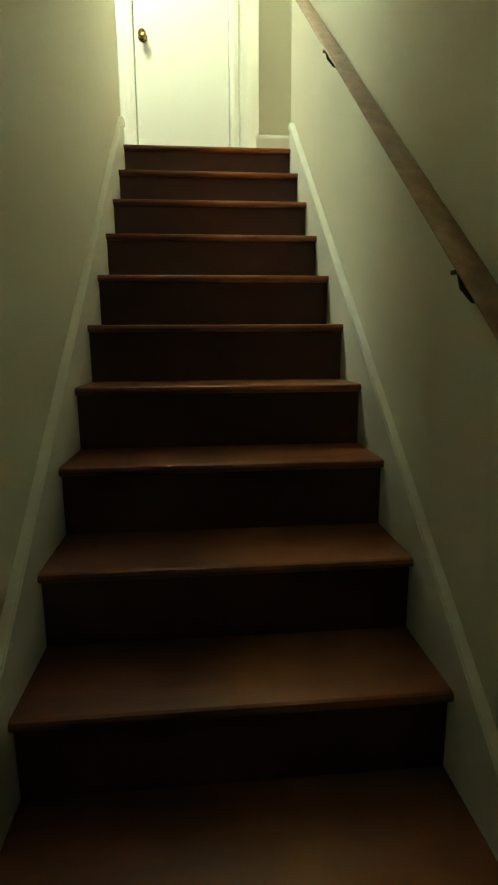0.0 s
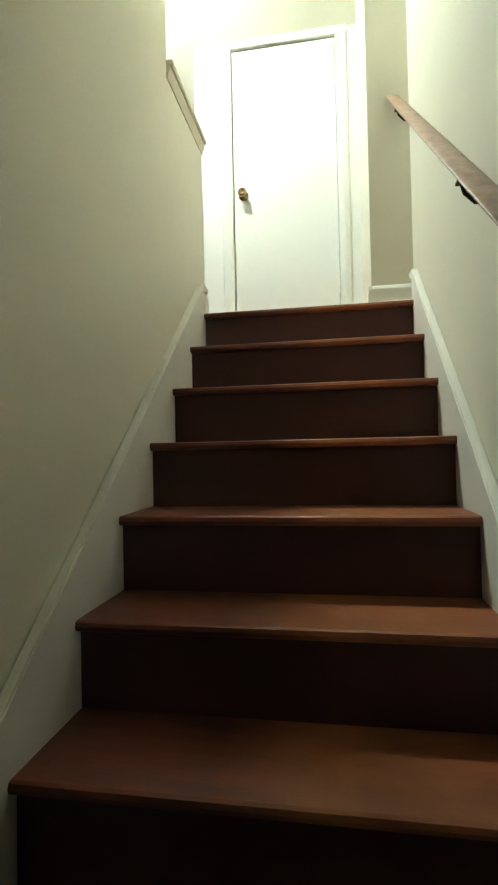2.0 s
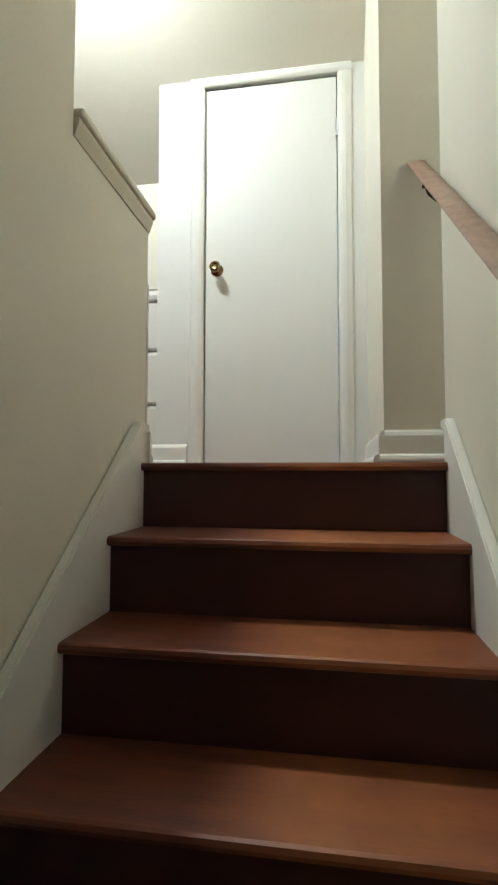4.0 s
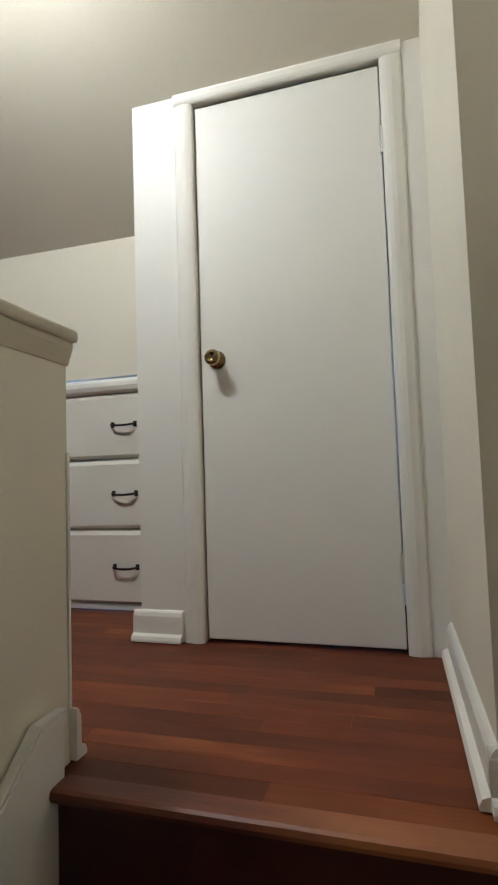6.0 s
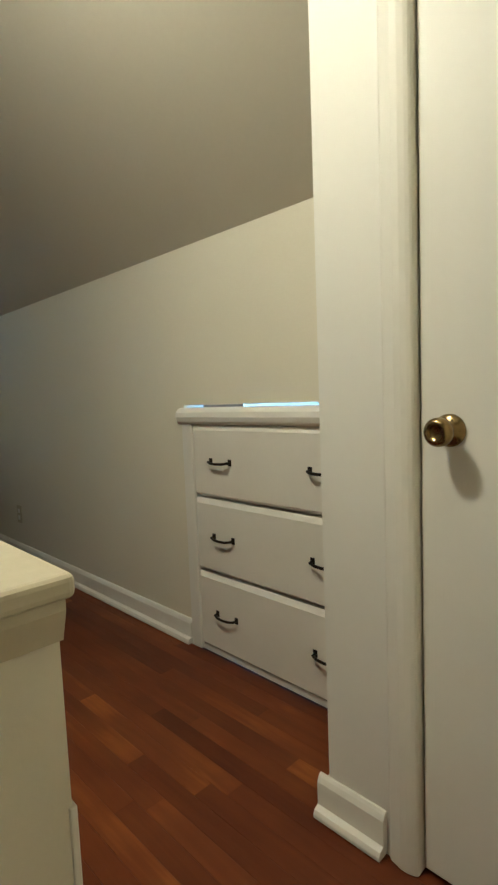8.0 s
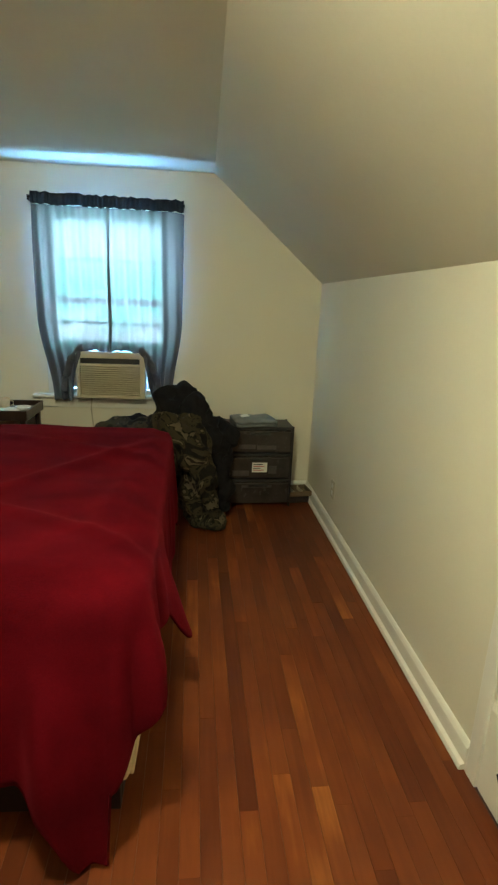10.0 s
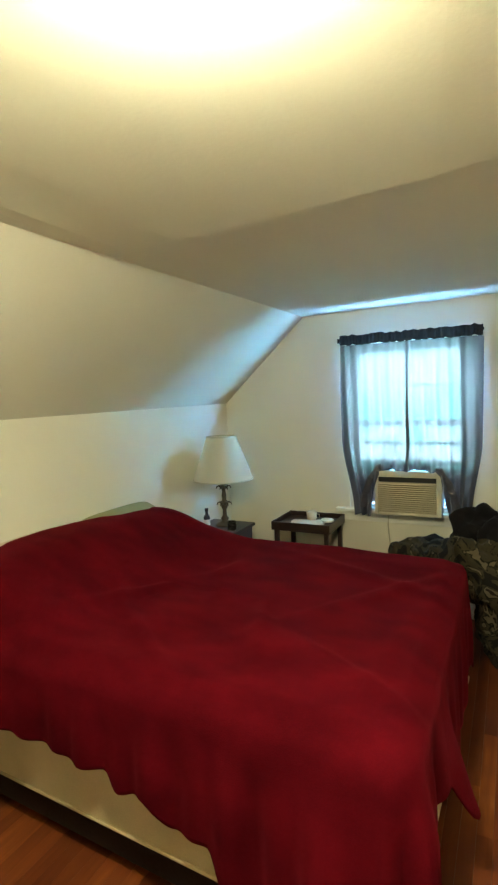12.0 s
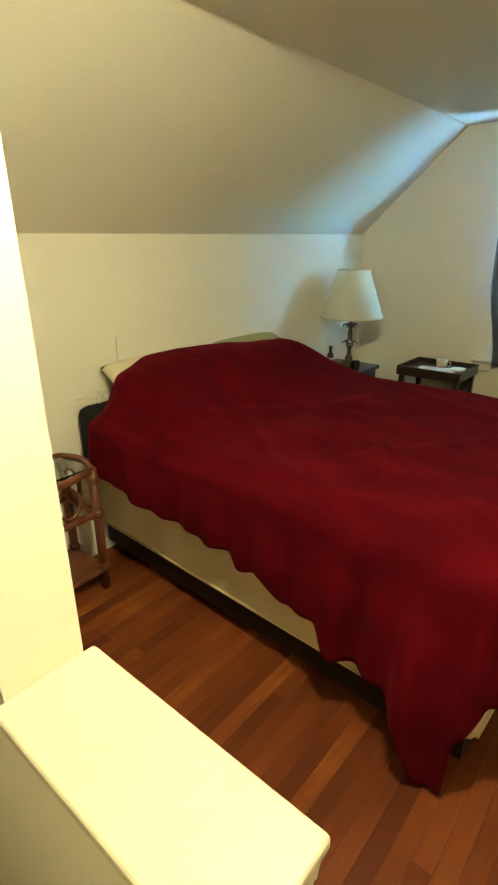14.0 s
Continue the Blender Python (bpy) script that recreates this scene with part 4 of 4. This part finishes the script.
    for d in range(1, D + 1):
        ring = []
        for i, (x, y, ox, oy, h) in enumerate(loop):
            q = d / D
            run = i * 0.0145
            corner = math.exp(-((x - x1) ** 2 + (y - y1) ** 2) / 0.12)
            drop = h * q
            amp = (0.020 + 0.034 * corner) * smoothstep(0.05, 0.75, q) * min(1.0, h / 0.35)
            fold = math.sin(run * 19 + 2.2 * bumpy(run * 1.7, 1.0)) + 0.7 * math.sin(run * 41 + 2.0 * bumpy(run * 2.3, 4.0))
            out = 0.018 + 0.016 * smoothstep(0, 0.15, q) + amp * (0.75 + fold * 0.8) + (0.015 * corner + 0.012) * q * min(1, h / 0.4)
            if oy < -0.5:
                out = 0.01
            if oy > 0.5:                              # one fold stands out from the foot of the bed
                out += 0.16 * math.exp(-((x + 1.50) / 0.10) ** 2) * q * q
            z = top_z(x, y) - 0.03 - drop + 0.008 * bumpy(run * 3, q * 3)
            z = max(z, 0.012 + 0.008 * (1 + bumpy(run * 9, q)))
            ring.append(bm.verts.new((x + ox * out, y + oy * out * (0.5 if oy > 0.05 else 1.0), z)))
        rings.append(ring)
    for a, b in zip(rings, rings[1:]):
        for i in range(nl):
            j = (i + 1) % nl
            bm.faces.new((a[i], a[j], b[j], b[i]))
    bm.faces.new(rings[0])
    cloth = part("cloth", bm, BLANKET, ob, smooth=True)
    s = cloth.modifiers.new("thickness", 'SOLIDIFY')
    s.thickness, s.offset = 0.008, -1
    return ob


blanket()

# spectacles-like wire clip lying by the pillow
bm = bmesh.new()
for s in (-1, 1):
    tube(bm, [(s * 0.03 + 0.022 * math.cos(a), 0, 0.022 * math.sin(a)) for a in [2 * math.pi * k / 14 for k in range(15)]], 0.0016, 6)
    tube(bm, [(s * 0.052, 0, 0.006), (s * 0.054, -0.06, 0.006), (s * 0.052, -0.11, -0.01)], 0.0014, 6)
tube(bm, [(-0.008, 0, 0.004), (0, 0, 0.009), (0.008, 0, 0.004)], 0.0016, 6)
clip = tagged(put("eyeglasses", bm, STEEL, True), "thin wire eyeglasses lying on the black mattress cover", "eyeglasses")
clip.matrix_world = pose(-1.145, -1.76, 0.868, 0, 0, 25)

bm = bmesh.new()
tube(bm, [(-1.31, YL + 0.003, 0.80), (-1.308, YL + 0.003, 0.95), (-1.312, YL + 0.003, 1.12)], 0.0025, 6)
tagged(put("wall_wire", bm, CORD, True), "thin pale wire clipped to the wall above the bed", "wire")

# ---------------------------------------------------------------- rattan side table with a glass top
def rattan_table():
    ob = thing("rattan_side_table", -0.675, -1.70, 0.0, "reddish rattan side table with a glass top", "side table", rz=0)
    hx, hy, h = 0.25, 0.125, 0.63
    for sx in (-1, 1):
        for sy in (-1, 1):
            leg = bmesh.new()
            tube(leg, [(sx * hx, sy * hy, 0.0), (sx * hx, sy * hy, h * 0.5), (sx * hx, sy * hy, h - 0.005)], 0.021, 12)
            l = part("leg", leg, RATTAN, ob, smooth=True)
            for z in (0.12, 0.40, h - 0.06):
                part("binding", lathe(bmesh.new(), [(0.022, z - 0.02), (0.0255, z - 0.015), (0.0255, z + 0.015), (0.022, z + 0.02)], sx * hx, sy * hy, 12), RATTAN, l, smooth=True)
    for z in (0.10, 0.40, h - 0.012):
        for sy in (-1, 1):
            bow = 0.05 if z > 0.5 else 0.0
            part("rail", tube(bmesh.new(), [(-hx, sy * hy, z), (-hx / 2, sy * (hy + bow * 0.7), z), (0, sy * (hy + bow), z), (hx / 2, sy * (hy + bow * 0.7), z), (hx, sy * hy, z)], 0.017, 10), RATTAN, ob, smooth=True)
        for sx in (-1, 1):
            part("rail", tube(bmesh.new(), [(sx * hx, -hy, z), (sx * (hx + 0.6 * bow), -hy / 2, z), (sx * (hx + 0.8 * bow), 0, z), (sx * (hx + 0.6 * bow), hy / 2, z), (sx * hx, hy, z)], 0.017, 10), RATTAN, ob, smooth=True)
    # curled fretwork under the top
    for sy in (-1, 1):
        for c in (-0.12, 0.0, 0.12):
            part("fretwork", tube(bmesh.new(), [(c + 0.055 * math.cos(a), sy * hy, 0.495 + 0.07 * math.sin(a)) for a in [2 * math.pi * k / 18 for k in range(19)]], 0.007, 8), RATTAN, ob, smooth=True)
    for sx in (-1, 1):
        for c in (-0.06, 0.06):
            part("fretwork", tube(bmesh.new(), [(sx * hx, c + 0.055 * math.cos(a), 0.495 + 0.07 * math.sin(a)) for a in [2 * math.pi * k / 18 for k in range(19)]], 0.007, 8), RATTAN, ob, smooth=True)
    part("lower_shelf", boxes((-hx + 0.01, hx - 0.01, -hy + 0.01, hy - 0.01, 0.105, 0.117)), RATTAN, ob)
    part("glass_top", boxes((-hx + 0.012, hx - 0.012, -hy + 0.012, hy - 0.012, h - 0.014, h - 0.006), bevel=0.002), TABLEGLASS, ob, "clear glass top")
    return ob


rattan_table()

# ---------------------------------------------------------------- nightstand and table lamp beyond the bed
stand = thing("nightstand", -3.15, -1.59, 0.0, "dark wooden nightstand beside the bed", "nightstand")
part("top", boxes((-0.17, 0.17, -0.20, 0.17, 0.655, 0.68), bevel=0.005), DARKWOOD, stand)
part("body", boxes((-0.15, 0.15, -0.18, 0.15, 0.20, 0.654)), DARKWOOD, stand)
part("drawer", boxes((0.1505, 0.162, -0.15, 0.13, 0.46, 0.63), bevel=0.003), DARKWOOD, stand)
for sx in (-0.125, 0.125):
    for sy in (-0.155, 0.125):
        part("leg", boxes((sx - 0.02, sx + 0.02, sy - 0.02, sy + 0.02, 0.0, 0.199)), DARKWOOD, stand)

tl = thing("table_lamp", -3.17, -1.60, 0.68, "bronze table lamp with a cream cone shade, unlit", "table lamp")
part("base", lathe(bmesh.new(), [(0.075, 0.0), (0.075, 0.012), (0.05, 0.025), (0.022, 0.035), (0.030, 0.055), (0.016, 0.075), (0.014, 0.12), (0.024, 0.14), (0.024, 0.155), (0.015, 0.17),
     (0.018, 0.23), (0.012, 0.27), (0.022, 0.285), (0.012, 0.30), (0.008, 0.34)], n=20), IRON, tl, smooth=True)
for z in (0.16, 0.285):
    for k in range(6):
        a = k * math.pi / 3
        bm = bmesh.new()
        c, s = math.cos(a), math.sin(a)
        tube(bm, [(0.014 * c, 0.014 * s, z), (0.034 * c, 0.034 * s, z + 0.020), (0.050 * c, 0.050 * s, z + 0.012), (0.056 * c, 0.056 * s, z - 0.004)], 0.009, 8, taper=0.3)
        part("leaf", bm, IRON, tl, "curled bronze leaf", smooth=True)
bm = bmesh.new()
n = 40
ra, rb, za, zb = 0.222, 0.112, 0.355, 0.675
lo = [bm.verts.new((ra * math.cos(2 * math.pi * k / n), ra * math.sin(2 * math.pi * k / n), za)) for k in range(n)]
hi = [bm.verts.new((rb * math.cos(2 * math.pi * k / n), rb * math.sin(2 * math.pi * k / n), zb)) for k in range(n)]
for k in range(n):
    bm.faces.new((lo[k], lo[(k + 1) % n], hi[(k + 1) % n], hi[k]))
shade_ob = part("shade", bm, SHADE, tl, "cream linen cone shade", smooth=True)
for r, z in ((ra, za), (rb, zb)):
    bm = bmesh.new()
    tube(bm, [(r * math.cos(2 * math.pi * k / 36), r * math.sin(2 * math.pi * k / 36), z) for k in range(37)], 0.004, 6)
    part("shade_trim", bm, PILLOWC, shade_ob, smooth=True)
part("stem", tube(bmesh.new(), [(0, 0, 0.33), (0, 0, 0.5), (0, 0, 0.66)], 0.004, 8), BRASS, tl)
bm = bmesh.new()
lathe(bm, [(0.022, 0), (0.024, 0.004), (0.024, 0.085), (0.018, 0.10), (0.011, 0.108), (0.011, 0.13), (0.013, 0.131), (0.013, 0.152)], n=16)
bt = tagged(new("bottle"), "small dark bottle with a black cap on the nightstand", "bottle")
part("bottle_body", bm, SLOT, bt, smooth=True)
part("label_band", lathe(bmesh.new(), [(0.0244, 0.025), (0.0244, 0.07)], n=16), PAPER, bt)
bt.location = (-3.04, -1.68, 0.68)
bm = lathe(bmesh.new(), [(0.026, 0), (0.030, 0.004), (0.033, 0.07), (0.030, 0.07), (0.027, 0.008)], n=18)
jar = tagged(put("glass_tumbler", bm, TABLEGLASS, True), "small clear tumbler on the nightstand", "tumbler")
jar.location = (-3.04, -1.47, 0.68)

# ---------------------------------------------------------------- tray table by the window
tt = thing("tray_table", -3.48, -1.045, 0.0, "small dark wooden tray table holding papers", "side table")
hx, hy, h = 0.18, 0.215, 0.70
part("tray", boxes((-hx, hx, -hy, hy, h - 0.045, h - 0.03)), DARKWOOD, tt)
for d in ((-hx, hx, -hy - 0.012, -hy), (-hx, hx, hy, hy + 0.012), (-hx - 0.012, -hx, -hy - 0.012, hy + 0.012), (hx, hx + 0.012, -hy - 0.012, hy + 0.012)):
    part("rim", boxes((*d, h - 0.06, h + 0.005), bevel=0.003), DARKWOOD, tt)
for sx in (-1, 1):
    for sy in (-1, 1):
        part("leg", boxes((sx * (hx - 0.02) - 0.016, sx * (hx - 0.02) + 0.016, sy * (hy - 0.02) - 0.016, sy * (hy - 0.02) + 0.016, 0.0, h - 0.061), bevel=0.003), DARKWOOD, tt)
    part("stretcher", boxes((sx * (hx - 0.02) - 0.010, sx * (hx - 0.02) + 0.010, -hy + 0.037, hy - 0.037, 0.16, 0.19)), DARKWOOD, tt)
pp = tagged(new("paper_stack"), "loose stack of white papers on the tray table", "papers")
for k in range(5):
    part("sheet", boxes((-0.10 + 0.004 * k, 0.10 + 0.003 * k, -0.14 + 0.005 * k, 0.12 - 0.004 * k, 0.002 * k, 0.002 * k + 0.0016)), PAPER, pp)
pp.matrix_world = pose(-3.44, -1.03, h - 0.0295, 0, 0, 12)
cup = thing("cup", -3.54, -1.04, h - 0.03, "small cream ceramic cup on the tray table", "cup")
part("bowl", lathe(bmesh.new(), [(0.028, 0), (0.036, 0.008), (0.042, 0.07), (0.038, 0.07), (0.033, 0.012)], n=20), CERAMIC, cup, smooth=True)
part("cup_handle", tube(bmesh.new(), [(0, 0.040, 0.055), (0, 0.062, 0.05), (0, 0.062, 0.025), (0, 0.037, 0.02)], 0.005, 8), CERAMIC, cup, smooth=True)
bm = lathe(bmesh.new(), [(0.03, 0), (0.045, 0.004), (0.05, 0.02), (0.047, 0.02), (0.04, 0.008)], n=20)
ds = tagged(put("small_dish", bm, PAPER, True), "small white dish on the tray table", "dish")
ds.location = (-3.52, -0.91, h - 0.03)

# ---------------------------------------------------------------- stacked storage drawers in the corner
bins = thing("storage_drawers", -3.55, 0.715, 0.0, "stack of three smoky plastic storage drawers with a black top", "storage drawers", rz=2)
bw, bd2 = 0.232, 0.125
for k in range(3):
    z0 = 0.02 + k * 0.193
    bm = bmesh.new()
    box(bm, -bd2, bd2, -bw, bw, z0, z0 + 0.165, bevel=0.012)
    b = part("bin_drawer", bm, BIN, bins, "smoky translucent drawer")
    part("drawer_lip", boxes((bd2 + 0.0005, bd2 + 0.018, -0.07, 0.07, z0 + 0.135, z0 + 0.15), bevel=0.004), BINLID, b)
    part("shelf_frame", boxes((-bd2 - 0.006, bd2 + 0.008, -bw - 0.008, bw + 0.008, z0 + 0.168, z0 + 0.190), bevel=0.005), BINLID, bins)
for sx in (-1, 1):
    for sy in (-1, 1):
        part("post", boxes((sx * (bd2 - 0.006) - 0.008, sx * (bd2 - 0.006) + 0.012 * (sx > 0) + 0.004, sy * (bw + 0.002) - 0.006, sy * (bw + 0.002) + 0.006, 0.0, 0.60)), BINLID, bins)
for y0, y1, z0, z1 in ((-0.15, -0.03, 0.435, 0.468), (-0.02, 0.12, 0.432, 0.462), (-0.19, -0.07, 0.235, 0.275), (0.07, 0.13, 0.25, 0.31), (-0.12, 0.10, 0.145, 0.165)):
    part("packed_item", boxes((bd2 + 0.0005, bd2 + 0.0015, y0, y1, z0, z1), bevel=0.0003), PACKED, bins, "pale things showing through the smoky drawer")
lab = part("sticker", boxes((bd2 + 0.001, bd2 + 0.003, -0.05, 0.06, 0.262, 0.335)), PAPER, bins, "white sticker with unreadable print")
for k, (y0, y1, z) in enumerate(((-0.04, 0.03, 0.322), (-0.04, 0.04, 0.308), (-0.04, 0.01, 0.294), (-0.04, 0.035, 0.280))):
    part("print_bar", boxes((bd2 + 0.0031, bd2 + 0.0037, y0, y1, z - 0.004, z + 0.002)), LABELRED if k % 2 else SLOT, lab)


def folded_cloth(name, w, d, t, layers, mat, label, m):
    ob = tagged(new(name), label, "clothing")
    for k in range(layers):
        bm = bmesh.new()
        n = 16
        g = []
        for j in range(n + 1):
            row = []
            for i in range(n + 1):
                u, v = i / n * 2 - 1, j / n * 2 - 1
                e = max(abs(u), abs(v))
                z = t * (k + 1) - 0.5 * t * smoothstep(0.85, 1.0, e) + 0.012 * bumpy(u * 2.2, v * 2.2, k * 3.1)
                row.append(bm.verts.new((u * d / 2 * (1 + 0.08 * bumpy(v * 3, k)), v * w / 2 * (1 + 0.06 * bumpy(u * 3, k + 5)), z)))
            g.append(row)
        for j in range(n):
            for i in range(n):
                bm.faces.new((g[j][i], g[j][i + 1], g[j + 1][i + 1], g[j + 1][i]))
        ext = bmesh.ops.extrude_face_region(bm, geom=bm.faces[:])
        for v in ext["geom"]:
            if isinstance(v, bmesh.types.BMVert):
                v.co.z -= t * 0.85
        part("fold", bm, mat, ob, smooth=True)
    ob.matrix_world = m
    return ob


folded_cloth("folded_clothes", 0.30, 0.22, 0.022, 2, GREYCLOTH, "folded grey cloth lying on the storage drawers", pose(-3.53, 0.675, 0.602, 0, 0, 8))
tag_ob = tagged(put("paper_tag", boxes((-0.02, 0.02, -0.03, 0.03, 0, 0.002)), PAPER), "small white paper tag on the folded cloth", "paper")
tag_ob.matrix_world = pose(-3.46, 0.605, 0.668, 4, 8, 20)

# low dark block in the corner, a stand-in only shaped as a power strip
bm = boxes((-0.06, 0.06, -0.085, 0.085, 0.0, 0.055), bevel=0.012)
ad_ob = thing("low_dark_block", -3.54, 1.03, 0.0, "low dark block on the floor in the corner, shaped as a power strip", "power strip", rz=8)
part("body", bm, BINLID, ad_ob)
part("cable", tube(bmesh.new(), [(0.0, 0.085, 0.03), (-0.05, 0.09, 0.03), (-0.09, 0.05, 0.012), (-0.13, -0.06, 0.008)], 0.005, 8), BINLID, ad_ob, smooth=True)
part("switch", boxes((-0.03, 0.03, -0.06, -0.03, 0.055, 0.062), bevel=0.002), LABELRED, ad_ob)

# shallow divided basket lying on it
basket = thing("basket", -3.535, 1.025, 0.0625, "shallow brown divided basket resting on the low dark block", "basket", rz=8)
part("basket_floor", boxes((-0.075, 0.075, -0.095, 0.095, 0.0, 0.004)), BASKET, basket)
for d in ((-0.078, -0.072, -0.098, 0.098), (0.072, 0.078, -0.098, 0.098), (-0.072, 0.072, -0.098, -0.092), (-0.072, 0.072, 0.092, 0.098)):
    part("basket_side", boxes((*d, 0.0, 0.038), bevel=0.002), BASKET, basket)
for y in (-0.032, 0.032):
    part("divider", boxes((-0.0715, 0.0715, y - 0.002, y + 0.002, 0.0045, 0.034)), ACPLASTIC, basket)

# wall outlet low on the knee wall
out_ob = thing("wall_outlet", -2.98, YK, 0.30, "cream wall outlet plate on the low wall", "outlet")
part("plate", boxes((-0.035, 0.036, -0.006, 0.0, -0.058, 0.058), bevel=0.002), ACPLASTIC, out_ob)
for z in (-0.022, 0.022):
    part("socket", boxes((-0.016, 0.016, -0.008, -0.006, z - 0.014, z + 0.014), bevel=0.001), TRIM, out_ob)


# ---------------------------------------------------------------- heaped jackets and bag
def heap(name, pieces, mat, label, category, crease=0.03):
    """Crumpled cloth: each piece is a run of lumps (x, y, z, rx, ry, rz) or a sleeve path, merged to one creased skin."""
    ob = thing(name, 0, 0, 0, label, category)
    for piece, lumps, sleeve in pieces:
        bm = bmesh.new()
        for (x, y, z, rx, ry, rz) in lumps:
            bmesh.ops.create_icosphere(bm, subdivisions=4, radius=1.0, matrix=Matrix.LocRotScale((x, y, z), None, (rx, ry, rz)))
        for path, radius in sleeve:
            tube(bm, path, radius, 16, taper=0.8)
        o = part(piece, bm, mat, ob, smooth=True)
        r = o.modifiers.new("merge", 'REMESH')
        r.mode, r.voxel_size = 'VOXEL', 0.011
        r.use_smooth_shade = True
        for kind, size, k in (('CLOUDS', 0.15, 1.6), ('VORONOI', 0.13, 1.5), ('VORONOI', 0.06, 0.6)):
            tx = bpy.data.textures.new("creases", kind)
            tx.noise_scale = size
            d = o.modifiers.new("creases", 'DISPLACE')
            d.texture, d.strength, d.texture_coords, d.mid_level = tx, crease * k, 'LOCAL', 0.45
    return ob


heap("black_jacket", [
    ("jacket_body", [(-3.28, 0.14, 0.70, 0.10, 0.15, 0.17), (-3.30, 0.20, 0.80, 0.07, 0.09, 0.09), (-3.30, 0.08, 0.80, 0.07, 0.08, 0.09), (-3.30, 0.26, 0.42, 0.10, 0.13, 0.41),
                     (-3.30, -0.1, 0.40, 0.10, 0.2, 0.28)], []),
    ("sleeve", [(-3.24, 0.40, 0.58, 0.09, 0.12, 0.08)], [([(-3.22, 0.22, 0.78), (-3.17, 0.33, 0.66), (-3.20, 0.42, 0.45), (-3.22, 0.43, 0.2), (-3.2, 0.42, 0.07)], 0.085)])],
     BLACKFAB, "black jacket heaped over a chair by the window", "jacket", 0.045)
heap("camouflage_jacket", [
    ("jacket_body", [(-3.13, 0.20, 0.55, 0.13, 0.14, 0.17), (-3.14, 0.03, 0.64, 0.12, 0.22, 0.09), (-3.16, -0.20, 0.62, 0.10, 0.16, 0.06), (-3.18, 0.24, 0.66, 0.10, 0.11, 0.10),
                     (-3.10, 0.29, 0.24, 0.12, 0.12, 0.24)], []),
    ("sleeve", [(-3.04, 0.36, 0.06, 0.11, 0.11, 0.05)], [([(-3.08, 0.08, 0.70), (-3.01, 0.22, 0.58), (-3.0, 0.32, 0.36), (-3.01, 0.36, 0.16), (-3.02, 0.37, 0.06)], 0.075)])],
     CAMO, "camouflage jacket heaped behind the bed", "jacket", 0.045)

# ---------------------------------------------------------------- floorboards, piece by piece
BOARD = 0.057
rnd = random.Random(5)
floor_ob = bpy.data.objects["floor"]
rows = int((YK - YL) / BOARD) + 1
lengths = (0.62, 0.86, 1.12, 1.38, 1.75)


def board_mesh(l, w):
    bm = bmesh.new()
    g, c, t = 0.0002, 0.0006, 0.02
    p = [(g, -t), (w - g, -t), (w - g, -c), (w - g - c, 0), (g + c, 0), (g, -c)]
    prism(bm, p, g, l - g)
    me = bpy.data.meshes.new("floorboard")
    bmesh.ops.recalc_face_normals(bm, faces=bm.faces)
    bm.to_mesh(me)
    bm.free()
    me.materials.append(OAK)
    return me


cache = {}
for r in range(rows):
    y = 0.054 - 34 * BOARD + r * BOARD
    w = min(BOARD, YK - y)
    if w < 0.01:
        continue
    x_end = WL - 0.06 if y < 0.05 else WR - 0.002
    x = XW
    left = rnd.choice(lengths) * rnd.uniform(0.3, 1.0)
    while x < x_end - 0.01:
        l = left if left else rnd.choice(lengths)
        left = None
        l = min(l, x_end - x)
        if x_end - (x + l) < 0.25:
            l = x_end - x
        key = (round(l, 2), round(w, 3))
        if abs(l - key[0]) > 1e-9:
            key = (round(l, 4), round(w, 3))
        if key not in cache:
            cache[key] = board_mesh(l, w)
        o = new("floorboard", cache[key])
        o.parent = floor_ob
        o.location = (x, y, 0.0005 * rnd.uniform(-0.5, 0.2))
        x += l
